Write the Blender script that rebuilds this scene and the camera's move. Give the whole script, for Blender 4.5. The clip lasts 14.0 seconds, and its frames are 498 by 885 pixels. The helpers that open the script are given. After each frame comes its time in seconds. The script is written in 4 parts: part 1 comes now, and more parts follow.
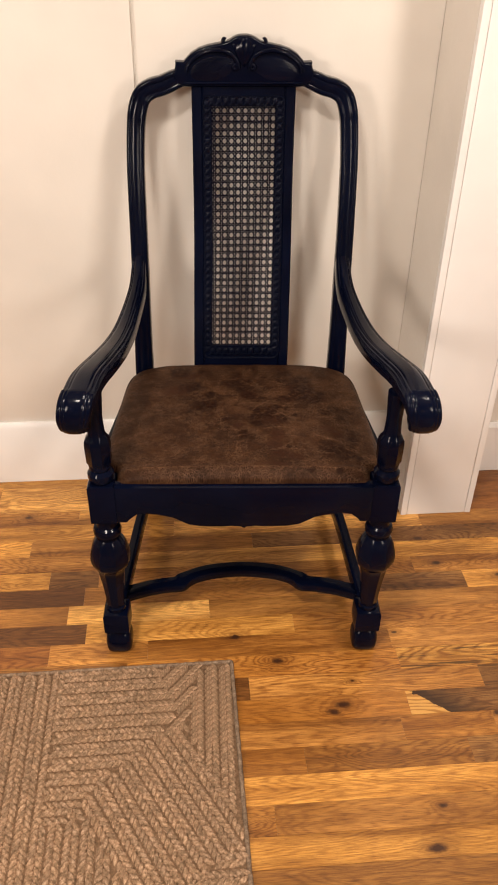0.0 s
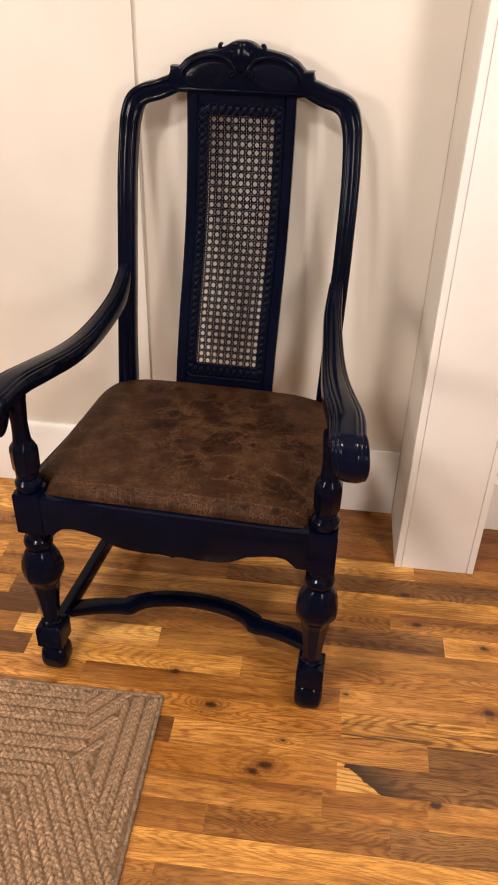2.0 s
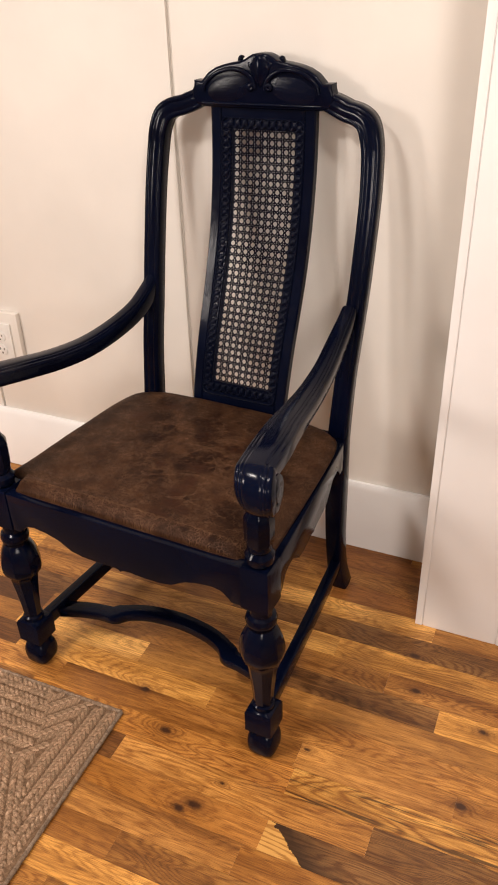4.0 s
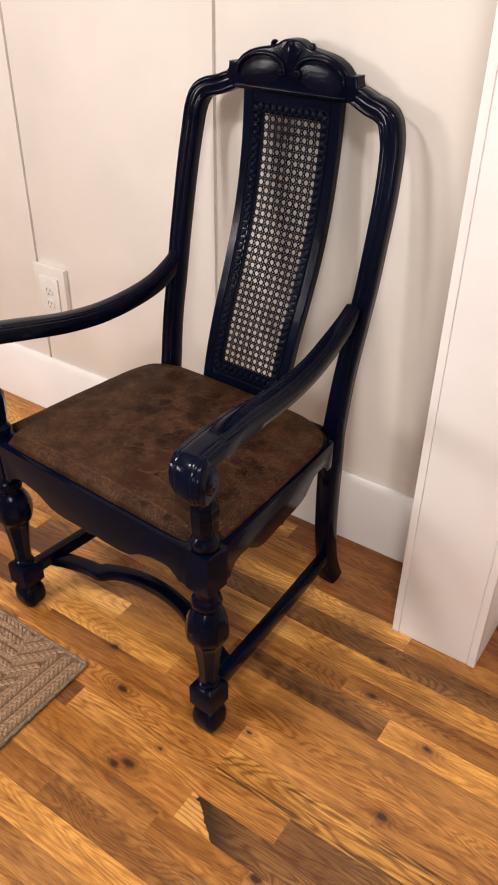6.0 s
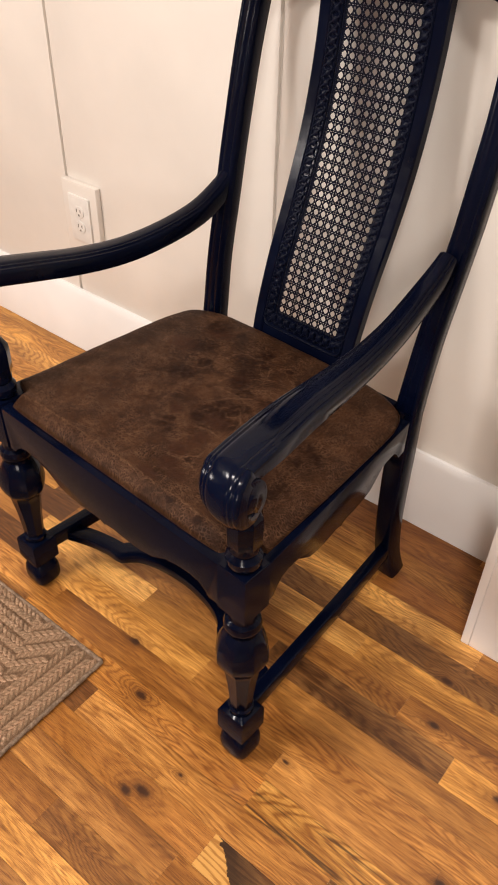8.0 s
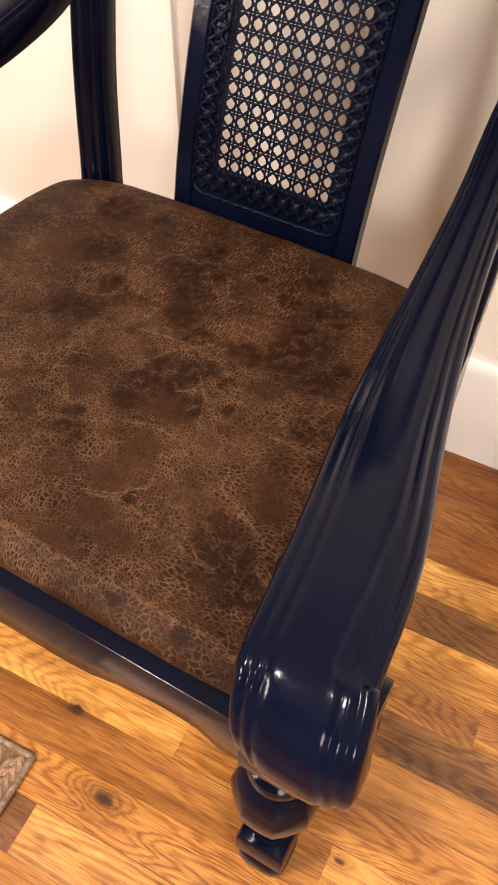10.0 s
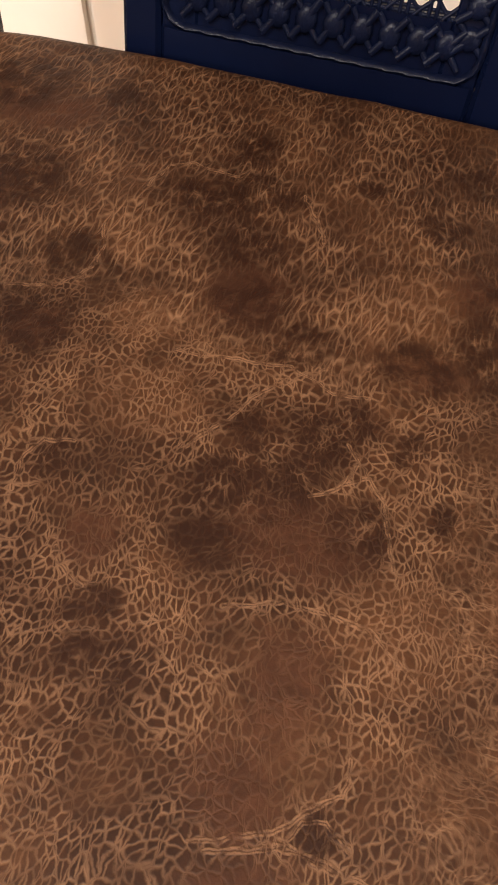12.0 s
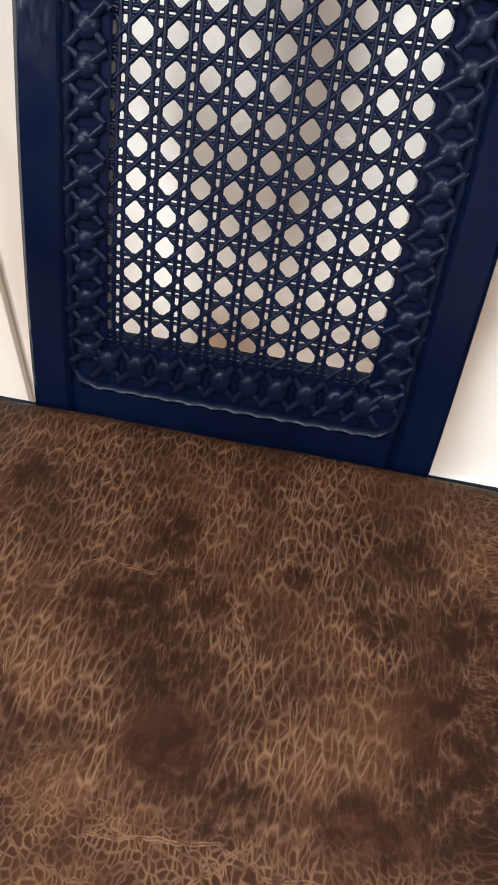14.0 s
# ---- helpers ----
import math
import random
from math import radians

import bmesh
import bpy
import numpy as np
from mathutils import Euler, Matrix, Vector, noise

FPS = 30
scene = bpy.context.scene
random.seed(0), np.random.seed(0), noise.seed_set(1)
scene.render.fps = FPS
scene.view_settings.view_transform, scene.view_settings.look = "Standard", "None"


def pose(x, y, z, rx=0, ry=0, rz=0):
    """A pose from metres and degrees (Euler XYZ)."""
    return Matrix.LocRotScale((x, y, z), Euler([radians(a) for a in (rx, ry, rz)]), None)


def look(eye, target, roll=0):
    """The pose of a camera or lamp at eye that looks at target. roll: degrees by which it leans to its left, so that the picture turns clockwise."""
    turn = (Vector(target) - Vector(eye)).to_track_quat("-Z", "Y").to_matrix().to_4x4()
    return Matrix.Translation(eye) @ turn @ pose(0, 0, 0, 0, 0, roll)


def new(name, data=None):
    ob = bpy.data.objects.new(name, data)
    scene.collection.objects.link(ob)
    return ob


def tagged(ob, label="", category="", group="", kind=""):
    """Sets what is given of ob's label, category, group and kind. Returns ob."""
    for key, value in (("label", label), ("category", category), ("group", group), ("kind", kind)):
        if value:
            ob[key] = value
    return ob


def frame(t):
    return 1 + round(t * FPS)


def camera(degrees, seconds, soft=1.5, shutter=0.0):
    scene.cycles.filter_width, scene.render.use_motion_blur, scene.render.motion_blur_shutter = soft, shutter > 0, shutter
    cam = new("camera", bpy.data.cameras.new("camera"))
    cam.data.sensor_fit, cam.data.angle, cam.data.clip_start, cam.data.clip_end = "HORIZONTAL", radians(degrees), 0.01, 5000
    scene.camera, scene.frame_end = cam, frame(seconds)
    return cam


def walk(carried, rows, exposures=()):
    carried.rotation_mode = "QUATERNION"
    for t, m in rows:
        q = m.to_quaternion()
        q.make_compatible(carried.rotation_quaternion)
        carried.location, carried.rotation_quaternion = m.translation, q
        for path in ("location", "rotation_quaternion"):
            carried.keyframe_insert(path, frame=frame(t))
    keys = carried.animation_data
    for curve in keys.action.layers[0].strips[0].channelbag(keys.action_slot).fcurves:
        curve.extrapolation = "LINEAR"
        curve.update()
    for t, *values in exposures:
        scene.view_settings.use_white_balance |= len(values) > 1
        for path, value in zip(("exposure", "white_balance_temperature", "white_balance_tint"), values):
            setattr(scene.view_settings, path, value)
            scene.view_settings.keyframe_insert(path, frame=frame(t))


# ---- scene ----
cam = camera(35.4, 14.0, 1.9)
PATH = [
    (0, (-0.098, -0.007, 1.351), (0.05, 1.627, 0.207), 1.0),
    (0.5, (0.007, -0.053, 1.357), (0.109, 1.578, 0.205), 2.0),
    (1, (0.137, -0.084, 1.361), (0.156, 1.552, 0.211), 2.1),
    (1.5, (0.2, -0.012, 1.355), (0.138, 1.625, 0.208), 2.2),
    (2, (0.239, 0.095, 1.318), (0.067, 1.747, 0.205), 1.6),
    (2.5, (0.344, 0.179, 1.275), (0.015, 1.828, 0.193), 0.0),
    (3, (0.463, 0.229, 1.271), (0.012, 1.857, 0.2), -0.7),
    (3.2, (0.513, 0.217, 1.265), (-0.001, 1.837, 0.211), -1.2),
    (5.3, (0.764, 0.345, 1.325), (-0.077, 1.775, 0.207), 0.2),
    (5.5, (0.786, 0.324, 1.33), (-0.074, 1.74, 0.209), 0.5),
    (6, (0.855, 0.378, 1.319), (-0.064, 1.75, 0.192), 0.9),
    (6.5, (0.882, 0.487, 1.298), (-0.086, 1.811, 0.154), 1.0),
    (7, (0.872, 0.536, 1.271), (-0.108, 1.825, 0.098), 1.3),
    (7.5, (0.773, 0.551, 1.256), (-0.198, 1.807, 0.04), 1.6),
    (8, (0.678, 0.609, 1.229), (-0.259, 1.813, -0.064), 1.4),
    (8.2, (0.63, 0.636, 1.189), (-0.284, 1.85, -0.112), 2.3),
    (10.3, (0.269, 1.028, 0.949), (-0.198, 2.076, -0.69), -0.3),
    (10.5, (0.237, 1.068, 0.927), (-0.192, 2.084, -0.741), -1.1),
    (11, (0.146, 1.137, 0.844), (-0.149, 2.129, -0.867), 0.8),
    (11.5, (0.096, 1.183, 0.763), (-0.118, 2.143, -0.978), 2.2),
    (12, (0.066, 1.205, 0.738), (-0.092, 2.164, -1.01), 3.8),
    (12.5, (0.044, 1.24, 0.729), (-0.081, 2.241, -0.998), 4.9),
    (13, (0.04, 1.281, 0.732), (-0.062, 2.342, -0.96), 5.7),
    (13.5, (0.05, 1.306, 0.75), (-0.062, 2.451, -0.886), 4.5),
    (14, (0.056, 1.325, 0.783), (-0.043, 2.567, -0.782), 4.4),
]
EXPOSURE = [(0, -0.15, 6200, 12), (3, -0.15, 6050, 13), (6.5, -0.17, 5650, 12), (7.5, -0.13, 5780, 12), (8.2, 0.02, 5880, 12), (10.3, 0.70, 6100, 14), (11, 0.82, 6000, 13), (12, 1.02, 6000, 10), (12.5, 1.02, 5550, 5), (13, 1.02, 5200, 2), (14, 1.16, 4850, 1)]
walk(cam, [(t, look(eye, target, roll)) for t, eye, target, roll in PATH], EXPOSURE)

# ---- world, lamps ----
world = bpy.data.worlds.new("room_dusk")
world.use_nodes = True
world.node_tree.nodes["Background"].inputs[0].default_value = (1.0, 0.86, 0.72, 1)
world.node_tree.nodes["Background"].inputs[1].default_value = 0.05
scene.world = world


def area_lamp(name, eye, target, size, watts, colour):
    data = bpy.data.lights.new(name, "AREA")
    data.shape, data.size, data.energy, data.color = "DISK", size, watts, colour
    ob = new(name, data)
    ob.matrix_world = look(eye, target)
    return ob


WARM = (1.0, 0.85, 0.69)
area_lamp("table_lamp_light", (-1.42, -0.45, 1.45), (0.2, 1.7, 0.9), 0.50, 30, WARM)
area_lamp("floor_lamp_light", (1.55, -1.35, 1.55), (0.0, 1.6, 0.7), 0.65, 29, WARM)
# unseen overhead fill, added; no ceiling fitting is modelled
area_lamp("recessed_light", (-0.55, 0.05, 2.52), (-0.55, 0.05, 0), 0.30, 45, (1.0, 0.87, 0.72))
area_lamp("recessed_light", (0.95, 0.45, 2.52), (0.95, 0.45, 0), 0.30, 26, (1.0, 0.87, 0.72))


# ---- materials ----
def base_mat(name, rough, spec=0.5):
    m = bpy.data.materials.new(name)
    m.use_nodes = True
    nt = m.node_tree
    b = nt.nodes["Principled BSDF"]
    b.inputs["Roughness"].default_value = rough
    b.inputs["Specular IOR Level"].default_value = spec
    return m, nt, b


def N(nt, kind, **kw):
    n = nt.nodes.new(kind)
    for k, v in kw.items():
        if k in n.inputs:
            n.inputs[k].default_value = v
    return n


def L(nt, a, b):
    nt.links.new(a, b)


def coords(nt, scale=(1, 1, 1), offset=None, world_space=False):
    mp = nt.nodes.new("ShaderNodeMapping")
    mp.inputs["Scale"].default_value = scale
    if world_space:
        g = nt.nodes.new("ShaderNodeNewGeometry")
        L(nt, g.outputs["Position"], mp.inputs["Vector"])
    else:
        t = nt.nodes.new("ShaderNodeTexCoord")
        L(nt, t.outputs["Object"], mp.inputs["Vector"])
    if offset is not None:
        L(nt, offset, mp.inputs["Location"])
    return mp.outputs["Vector"]


def noise_tex(nt, vec, scale, detail=3, rough=0.55, distortion=0.0):
    n = N(nt, "ShaderNodeTexNoise", Scale=scale, Detail=detail, Roughness=rough, Distortion=distortion)
    L(nt, vec, n.inputs["Vector"])
    return n


def ramp(nt, fac, stops):
    r = nt.nodes.new("ShaderNodeValToRGB")
    els = r.color_ramp.elements
    while len(els) < len(stops):
        els.new(0.5)
    for e, (p, c) in zip(els, stops):
        e.position = p
        e.color = (*c, 1) if len(c) == 3 else c
    L(nt, fac, r.inputs["Fac"])
    return r.outputs["Color"]


def grey(v):
    return (v, v, v)


def mix(nt, fac, a, b, mode="MIX"):
    m = nt.nodes.new("ShaderNodeMix")
    m.data_type, m.blend_type = "RGBA", mode
    if isinstance(fac, (int, float)):
        m.inputs[0].default_value = fac
    else:
        L(nt, fac, m.inputs[0])
    for sock, v in ((m.inputs[6], a), (m.inputs[7], b)):
        if isinstance(v, tuple):
            sock.default_value = (*v[:3], 1)
        else:
            L(nt, v, sock)
    return m.outputs[2]


def calc(nt, op, a, b=0.0, c=0.0, clamp=False):
    m = nt.nodes.new("ShaderNodeMath")
    m.operation, m.use_clamp = op, clamp
    for sock, v in zip(m.inputs, (a, b, c)):
        if isinstance(v, (int, float)):
            sock.default_value = v
        else:
            L(nt, v, sock)
    return m.outputs[0]


def bump(nt, b, height, strength, distance):
    n = N(nt, "ShaderNodeBump", Strength=strength, Distance=distance)
    L(nt, height, n.inputs["Height"])
    L(nt, n.outputs["Normal"], b.inputs["Normal"])


def paint(name, colour, rough, variation=0.04, grain=90, strength=0.12):
    m, nt, b = base_mat(name, rough)
    v = coords(nt)
    big = noise_tex(nt, v, 3.0, 3)
    dark = tuple(c * (1 - variation * 2) for c in colour)
    light = tuple(min(1, c * (1 + variation)) for c in colour)
    L(nt, ramp(nt, big.outputs["Fac"], [(0.3, dark), (0.7, light)]), b.inputs["Base Color"])
    fine = noise_tex(nt, v, grain, 3)
    L(nt, ramp(nt, fine.outputs["Fac"], [(0.3, grey(rough * 0.85)), (0.7, grey(min(1, rough * 1.2)))]), b.inputs["Roughness"])
    bump(nt, b, fine.outputs["Fac"], strength, 0.002)
    return m


def navy_paint():
    m, nt, b = base_mat("navy_gloss_paint", 0.12, 0.115)
    v = coords(nt)
    big = noise_tex(nt, v, 7.0, 4)
    L(nt, ramp(nt, big.outputs["Fac"], [(0.3, (0.0009, 0.0016, 0.0070)), (0.7, (0.0019, 0.0034, 0.0125))]), b.inputs["Base Color"])
    streak = noise_tex(nt, coords(nt, (1, 1, 0.12)), 260, 3)
    dust = noise_tex(nt, v, 55, 4, 0.65)
    L(nt, ramp(nt, dust.outputs["Fac"], [(0.3, grey(0.09)), (0.75, grey(0.20))]), b.inputs["Roughness"])
    h = calc(nt, "ADD", calc(nt, "MULTIPLY", streak.outputs["Fac"], 0.5), calc(nt, "MULTIPLY", dust.outputs["Fac"], 0.8))
    bump(nt, b, h, 0.12, 0.0015)
    return m


def brushed_navy():
    """Thickly brushed paint on the carved crest."""
    m, nt, b = base_mat("navy_brushed_paint", 0.18, 0.16)
    v = coords(nt)
    big = noise_tex(nt, v, 9.0, 4)
    L(nt, ramp(nt, big.outputs["Fac"], [(0.3, (0.0010, 0.0017, 0.0070)), (0.7, (0.0019, 0.0034, 0.0125))]), b.inputs["Base Color"])
    drag = noise_tex(nt, coords(nt, (0.35, 1, 1.3)), 210, 4, 0.65)
    L(nt, ramp(nt, drag.outputs["Fac"], [(0.3, grey(0.10)), (0.7, grey(0.26))]), b.inputs["Roughness"])
    bump(nt, b, drag.outputs["Fac"], 0.28, 0.0018)
    return m


def cane_paint():
    m, nt, b = base_mat("navy_painted_cane", 0.30, 0.10)
    v = coords(nt)
    n1 = noise_tex(nt, v, 120, 3)
    L(nt, ramp(nt, n1.outputs["Fac"], [(0.3, (0.0016, 0.0025, 0.0085)), (0.75, (0.0030, 0.0046, 0.0145))]), b.inputs["Base Color"])
    bump(nt, b, noise_tex(nt, v, 900, 2).outputs["Fac"], 0.3, 0.0006)
    return m


# dark stains of the seat leather (x, y, radius), its bare smooth islands (x, y, half-width, half-depth), its paler patches, and its creases
STAINS_MIDDLE = [
    (-0.01, 0.091, 0.0109), (-0.027, 0.047, 0.0163), (-0.005, 0.058, 0.0156), (0.015, 0.058, 0.0082), (0.051, 0.078, 0.0051), (0.087, 0.063, 0.0097), (0.102, 0.103, 0.0105),
    (-0.068, 0.001, 0.0131), (0.004, 0.026, 0.0147), (0.014, -0.008, 0.0159), (0.038, -0.022, 0.0110), (-0.07, -0.045, 0.0189), (0.089, -0.019, 0.0145), (-0.092, 0.104, 0.0049),
    (0.033, -0.07, 0.0111), (0.057, -0.065, 0.0157), (0.072, -0.051, 0.0100), (0.026, -0.09, 0.0119), (0.047, -0.085, 0.0159), (0.081, -0.096, 0.0111), (0.028, -0.115, 0.0119),
    (0.091, -0.057, 0.0069), (0.109, -0.083, 0.0051), (-0.037, -0.099, 0.0097), (-0.0, -0.151, 0.0073), (0.001, -0.167, 0.0067), (0.086, -0.196, 0.0065), (-0.142, 0.096, 0.0114)]
STAINS_SIDE = [
    (0.101, 0.102, 0.0116), (0.086, 0.06, 0.0084), (0.13, 0.066, 0.0200), (0.13, 0.029, 0.0230), (0.125, -0.002, 0.0237), (0.156, -0.018, 0.0162), (0.17, 0.007, 0.0085),
    (0.17, -0.069, 0.0111), (0.192, -0.057, 0.0128), (0.218, -0.062, 0.0118), (0.203, -0.094, 0.0094), (0.22, -0.142, 0.0105), (0.174, -0.2, 0.0213), (0.156, -0.178, 0.0088),
    (0.219, -0.167, 0.0127), (0.21, -0.192, 0.0078), (0.191, -0.228, 0.0091), (0.207, -0.218, 0.0120), (0.18, -0.267, 0.0067), (0.221, -0.231, 0.0075), (0.087, -0.195, 0.0058),
    (0.009, -0.169, 0.0102), (-0.139, 0.107, 0.0217), (-0.089, 0.11, 0.0092), (-0.083, -0.048, 0.0168), (-0.112, 0.039, 0.0221), (0.127, -0.268, 0.0071)]
BARE = [
    (0.069, -0.159, 0.015, 0.0255), (0.06, -0.189, 0.0179, 0.018), (0.059, -0.107, 0.0313, 0.018), (-0.01, -0.125, 0.0124, 0.013), (-0.117, 0.09, 0.0335, 0.0192),
    (0.073, -0.218, 0.0215, 0.017), (0.099, -0.228, 0.0188, 0.0139), (0.065, -0.253, 0.0206, 0.0095), (0.169, -0.131, 0.0162, 0.0139), (0.187, -0.149, 0.0126, 0.0164),
    (-0.141, 0.02, 0.0345, 0.0255), (0.096, -0.019, 0.0201, 0.0103), (0.011, -0.004, 0.0204, 0.0205), (0.106, 0.025, 0.0134, 0.018), (-0.067, -0.045, 0.0153, 0.0117)]
PALE = [
    (0.104, -0.133, 0.0227), (0.072, 0.004, 0.0242), (-0.026, -0.028, 0.0178), (-0.045, 0.01, 0.0153), (-0.013, -0.065, 0.0227), (0.096, -0.123, 0.0179), (0.143, -0.107, 0.0218),
    (0.084, 0.012, 0.0224), (0.174, 0.052, 0.033)]
CREASES_MIDDLE = [
    [(-0.009, -0.041), (0.013, -0.038), (0.039, -0.034), (0.058, -0.041), (0.072, -0.04)],
    [(0.007, -0.085), (0.017, -0.073), (0.028, -0.054), (0.04, -0.041)],
    [(0.06, -0.089), (0.071, -0.081), (0.079, -0.075), (0.087, -0.083), (0.094, -0.107)],
    [(0.069, -0.063), (0.073, -0.07), (0.071, -0.081)],
    [(0.052, -0.208), (0.075, -0.198), (0.083, -0.189), (0.093, -0.183), (0.094, -0.171)],
    [(0.076, -0.201), (0.085, -0.201), (0.095, -0.204)],
    [(0.08, -0.198), (0.083, -0.192), (0.09, -0.191), (0.098, -0.197)],
    [(0.042, -0.136), (0.061, -0.13), (0.076, -0.129), (0.09, -0.131), (0.108, -0.142)],
    [(-0.06, 0.018), (-0.056, 0.003), (-0.056, -0.01), (-0.065, -0.021), (-0.088, -0.029)],
    [(-0.044, -0.118), (-0.047, -0.104), (-0.042, -0.094), (-0.031, -0.094)],
    [(-0.021, -0.132), (-0.016, -0.139), (-0.007, -0.144)]]
CREASES_SIDE = [
    # front fold: worn edge, with its highlight put into the pale line
    [(-0.2250, -0.2620), (0.2250, -0.2620)],
    [(0.161, -0.088), (0.176, -0.087), (0.194, -0.085)],
    [(0.144, -0.153), (0.167, -0.162), (0.183, -0.171), (0.207, -0.177), (0.23, -0.174)],
    [(0.14, -0.21), (0.16, -0.216), (0.171, -0.216)],
    [(0.057, -0.209), (0.08, -0.2), (0.101, -0.204), (0.119, -0.206)],
    [(0.185, -0.113), (0.203, -0.113), (0.22, -0.114)],
    [(0.206, -0.193), (0.219, -0.203)],
    [(0.159, -0.161), (0.178, -0.171), (0.216, -0.18)],
    [(0.199, -0.2), (0.216, -0.207), (0.232, -0.22)],
    [(0.15, -0.207), (0.162, -0.215), (0.173, -0.214)],
    [(0.151, -0.088), (0.175, -0.088)],
    [(-0.051, 0.047), (-0.046, 0.064), (-0.036, 0.07), (-0.012, 0.067)],
    [(0.021, 0.064), (0.03, 0.05), (0.036, 0.037)]]


def leather():
    m, nt, b = base_mat("distressed_brown_leather", 0.60, 0.07)
    raw = nt.nodes.new("ShaderNodeSeparateXYZ")
    L(nt, coords(nt), raw.inputs[0])
    sheet = nt.nodes.new("ShaderNodeCombineXYZ")
    L(nt, raw.outputs[0], sheet.inputs[0])
    # the hide turns down over the front edge
    L(nt, calc(nt, "ADD", raw.outputs[1], calc(nt, "MINIMUM", calc(nt, "SUBTRACT", raw.outputs[2], 0.4600), 0.0)), sheet.inputs[1])
    v = sheet.outputs[0]

    def warp(src, tex, amount):
        sub = nt.nodes.new("ShaderNodeVectorMath")
        sub.operation = "SUBTRACT"
        L(nt, tex.outputs["Color"], sub.inputs[0])
        sub.inputs[1].default_value = (0.5, 0.5, 0.5)
        sc = nt.nodes.new("ShaderNodeVectorMath")
        sc.operation = "SCALE"
        L(nt, sub.outputs[0], sc.inputs[0])
        sc.inputs["Scale"].default_value = amount
        add = nt.nodes.new("ShaderNodeVectorMath")
        add.operation = "ADD"
        L(nt, src, add.inputs[0])
        L(nt, sc.outputs[0], add.inputs[1])
        return add.outputs[0]

    def split(vec):
        sp = nt.nodes.new("ShaderNodeSeparateXYZ")
        L(nt, vec, sp.inputs[0])
        return sp.outputs[0], sp.outputs[1]

    def stretched(vec, stretch):
        mp = nt.nodes.new("ShaderNodeMapping")
        mp.inputs["Scale"].default_value = stretch
        L(nt, vec, mp.inputs["Vector"])
        return mp.outputs["Vector"]

    def soft(value, lo, hi, a=1.0, z=0.0):
        mr = N(nt, "ShaderNodeMapRange")
        mr.interpolation_type = "SMOOTHSTEP"
        for k, x in (("From Min", lo), ("From Max", hi), ("To Min", a), ("To Max", z)):
            mr.inputs[k].default_value = x
        L(nt, value, mr.inputs["Value"])
        return mr.outputs["Result"]

    def mul(*vals):
        out = vals[0]
        for x in vals[1:]:
            out = calc(nt, "MULTIPLY", out, x)
        return out

    def lobes(xy, rows, start, fall=1.0):
        """Largest of many round lobes: start at each centre, falling to zero."""
        out = None
        for row in rows:
            x, y, rx, ry = row if len(row) == 4 else (*row, row[2])
            dx = calc(nt, "MULTIPLY", calc(nt, "SUBTRACT", xy[0], x), 1.0 / rx)
            dy = calc(nt, "MULTIPLY", calc(nt, "SUBTRACT", xy[1], y), 1.0 / ry)
            d2 = calc(nt, "MULTIPLY_ADD", dx, dx, calc(nt, "MULTIPLY", dy, dy))
            out = d2 if out is None else calc(nt, "MINIMUM", out, d2)
        return calc(nt, "MULTIPLY_ADD", out, -fall, start, clamp=True)

    def cracks(vec, scale, stretch, lo, hi):
        vo = nt.nodes.new("ShaderNodeTexVoronoi")
        vo.feature, vo.voronoi_dimensions = "DISTANCE_TO_EDGE", "2D"
        vo.inputs["Scale"].default_value = scale
        L(nt, stretched(vec, stretch), vo.inputs["Vector"])
        return soft(vo.outputs["Distance"], lo, hi)

    bent = warp(v, noise_tex(nt, v, 9, 1), 0.022)
    broad = warp(bent, noise_tex(nt, v, 34, 2), 0.013)
    wavy = warp(warp(broad, noise_tex(nt, v, 150, 2, 0.5), 0.0026), noise_tex(nt, v, 420, 2, 0.5), 0.0012)
    combed = warp(warp(warp(v, noise_tex(nt, v, 9, 1), 0.008), noise_tex(nt, v, 42, 1), 0.0065), noise_tex(nt, v, 150, 1, 0.5), 0.0016)
    ragged = warp(warp(v, noise_tex(nt, v, 38, 2), 0.016), noise_tex(nt, v, 150, 4, 0.7), 0.009)
    xy, rxy = split(v), split(ragged)

    breakup = noise_tex(nt, wavy, 95, 4, 0.7)
    stain = calc(nt, "MAXIMUM", lobes(rxy, STAINS_MIDDLE, 1.30, 0.62), lobes(rxy, STAINS_SIDE, 1.30, 0.62))
    stain = mul(stain, soft(breakup.outputs["Fac"], 0.36, 0.58, 0.30, 1.0))
    bare = lobes(rxy, BARE, 1.25)
    pale = lobes(split(warp(v, noise_tex(nt, v, 40, 3), 0.020)), PALE, 1.1)

    # creases: two fine lips with a shadow between them
    cx, cy = split(warp(warp(v, noise_tex(nt, v, 60, 2), 0.007), noise_tex(nt, v, 210, 2), 0.0016))
    near = None
    for line in CREASES_MIDDLE + CREASES_SIDE:
        for (x0, y0), (x1, y1) in zip(line, line[1:]):
            ln2 = (x1 - x0) ** 2 + (y1 - y0) ** 2
            px, py = calc(nt, "SUBTRACT", cx, x0), calc(nt, "SUBTRACT", cy, y0)
            t = calc(nt, "MULTIPLY_ADD", px, (x1 - x0) / ln2, calc(nt, "MULTIPLY", py, (y1 - y0) / ln2))
            t = calc(nt, "MINIMUM", calc(nt, "MAXIMUM", t, 0.0), 1.0)
            ex = calc(nt, "MULTIPLY_ADD", t, x0 - x1, px)
            ey = calc(nt, "MULTIPLY_ADD", t, y0 - y1, py)
            d2 = calc(nt, "MULTIPLY_ADD", ex, ex, calc(nt, "MULTIPLY", ey, ey))
            near = d2 if near is None else calc(nt, "MINIMUM", near, d2)
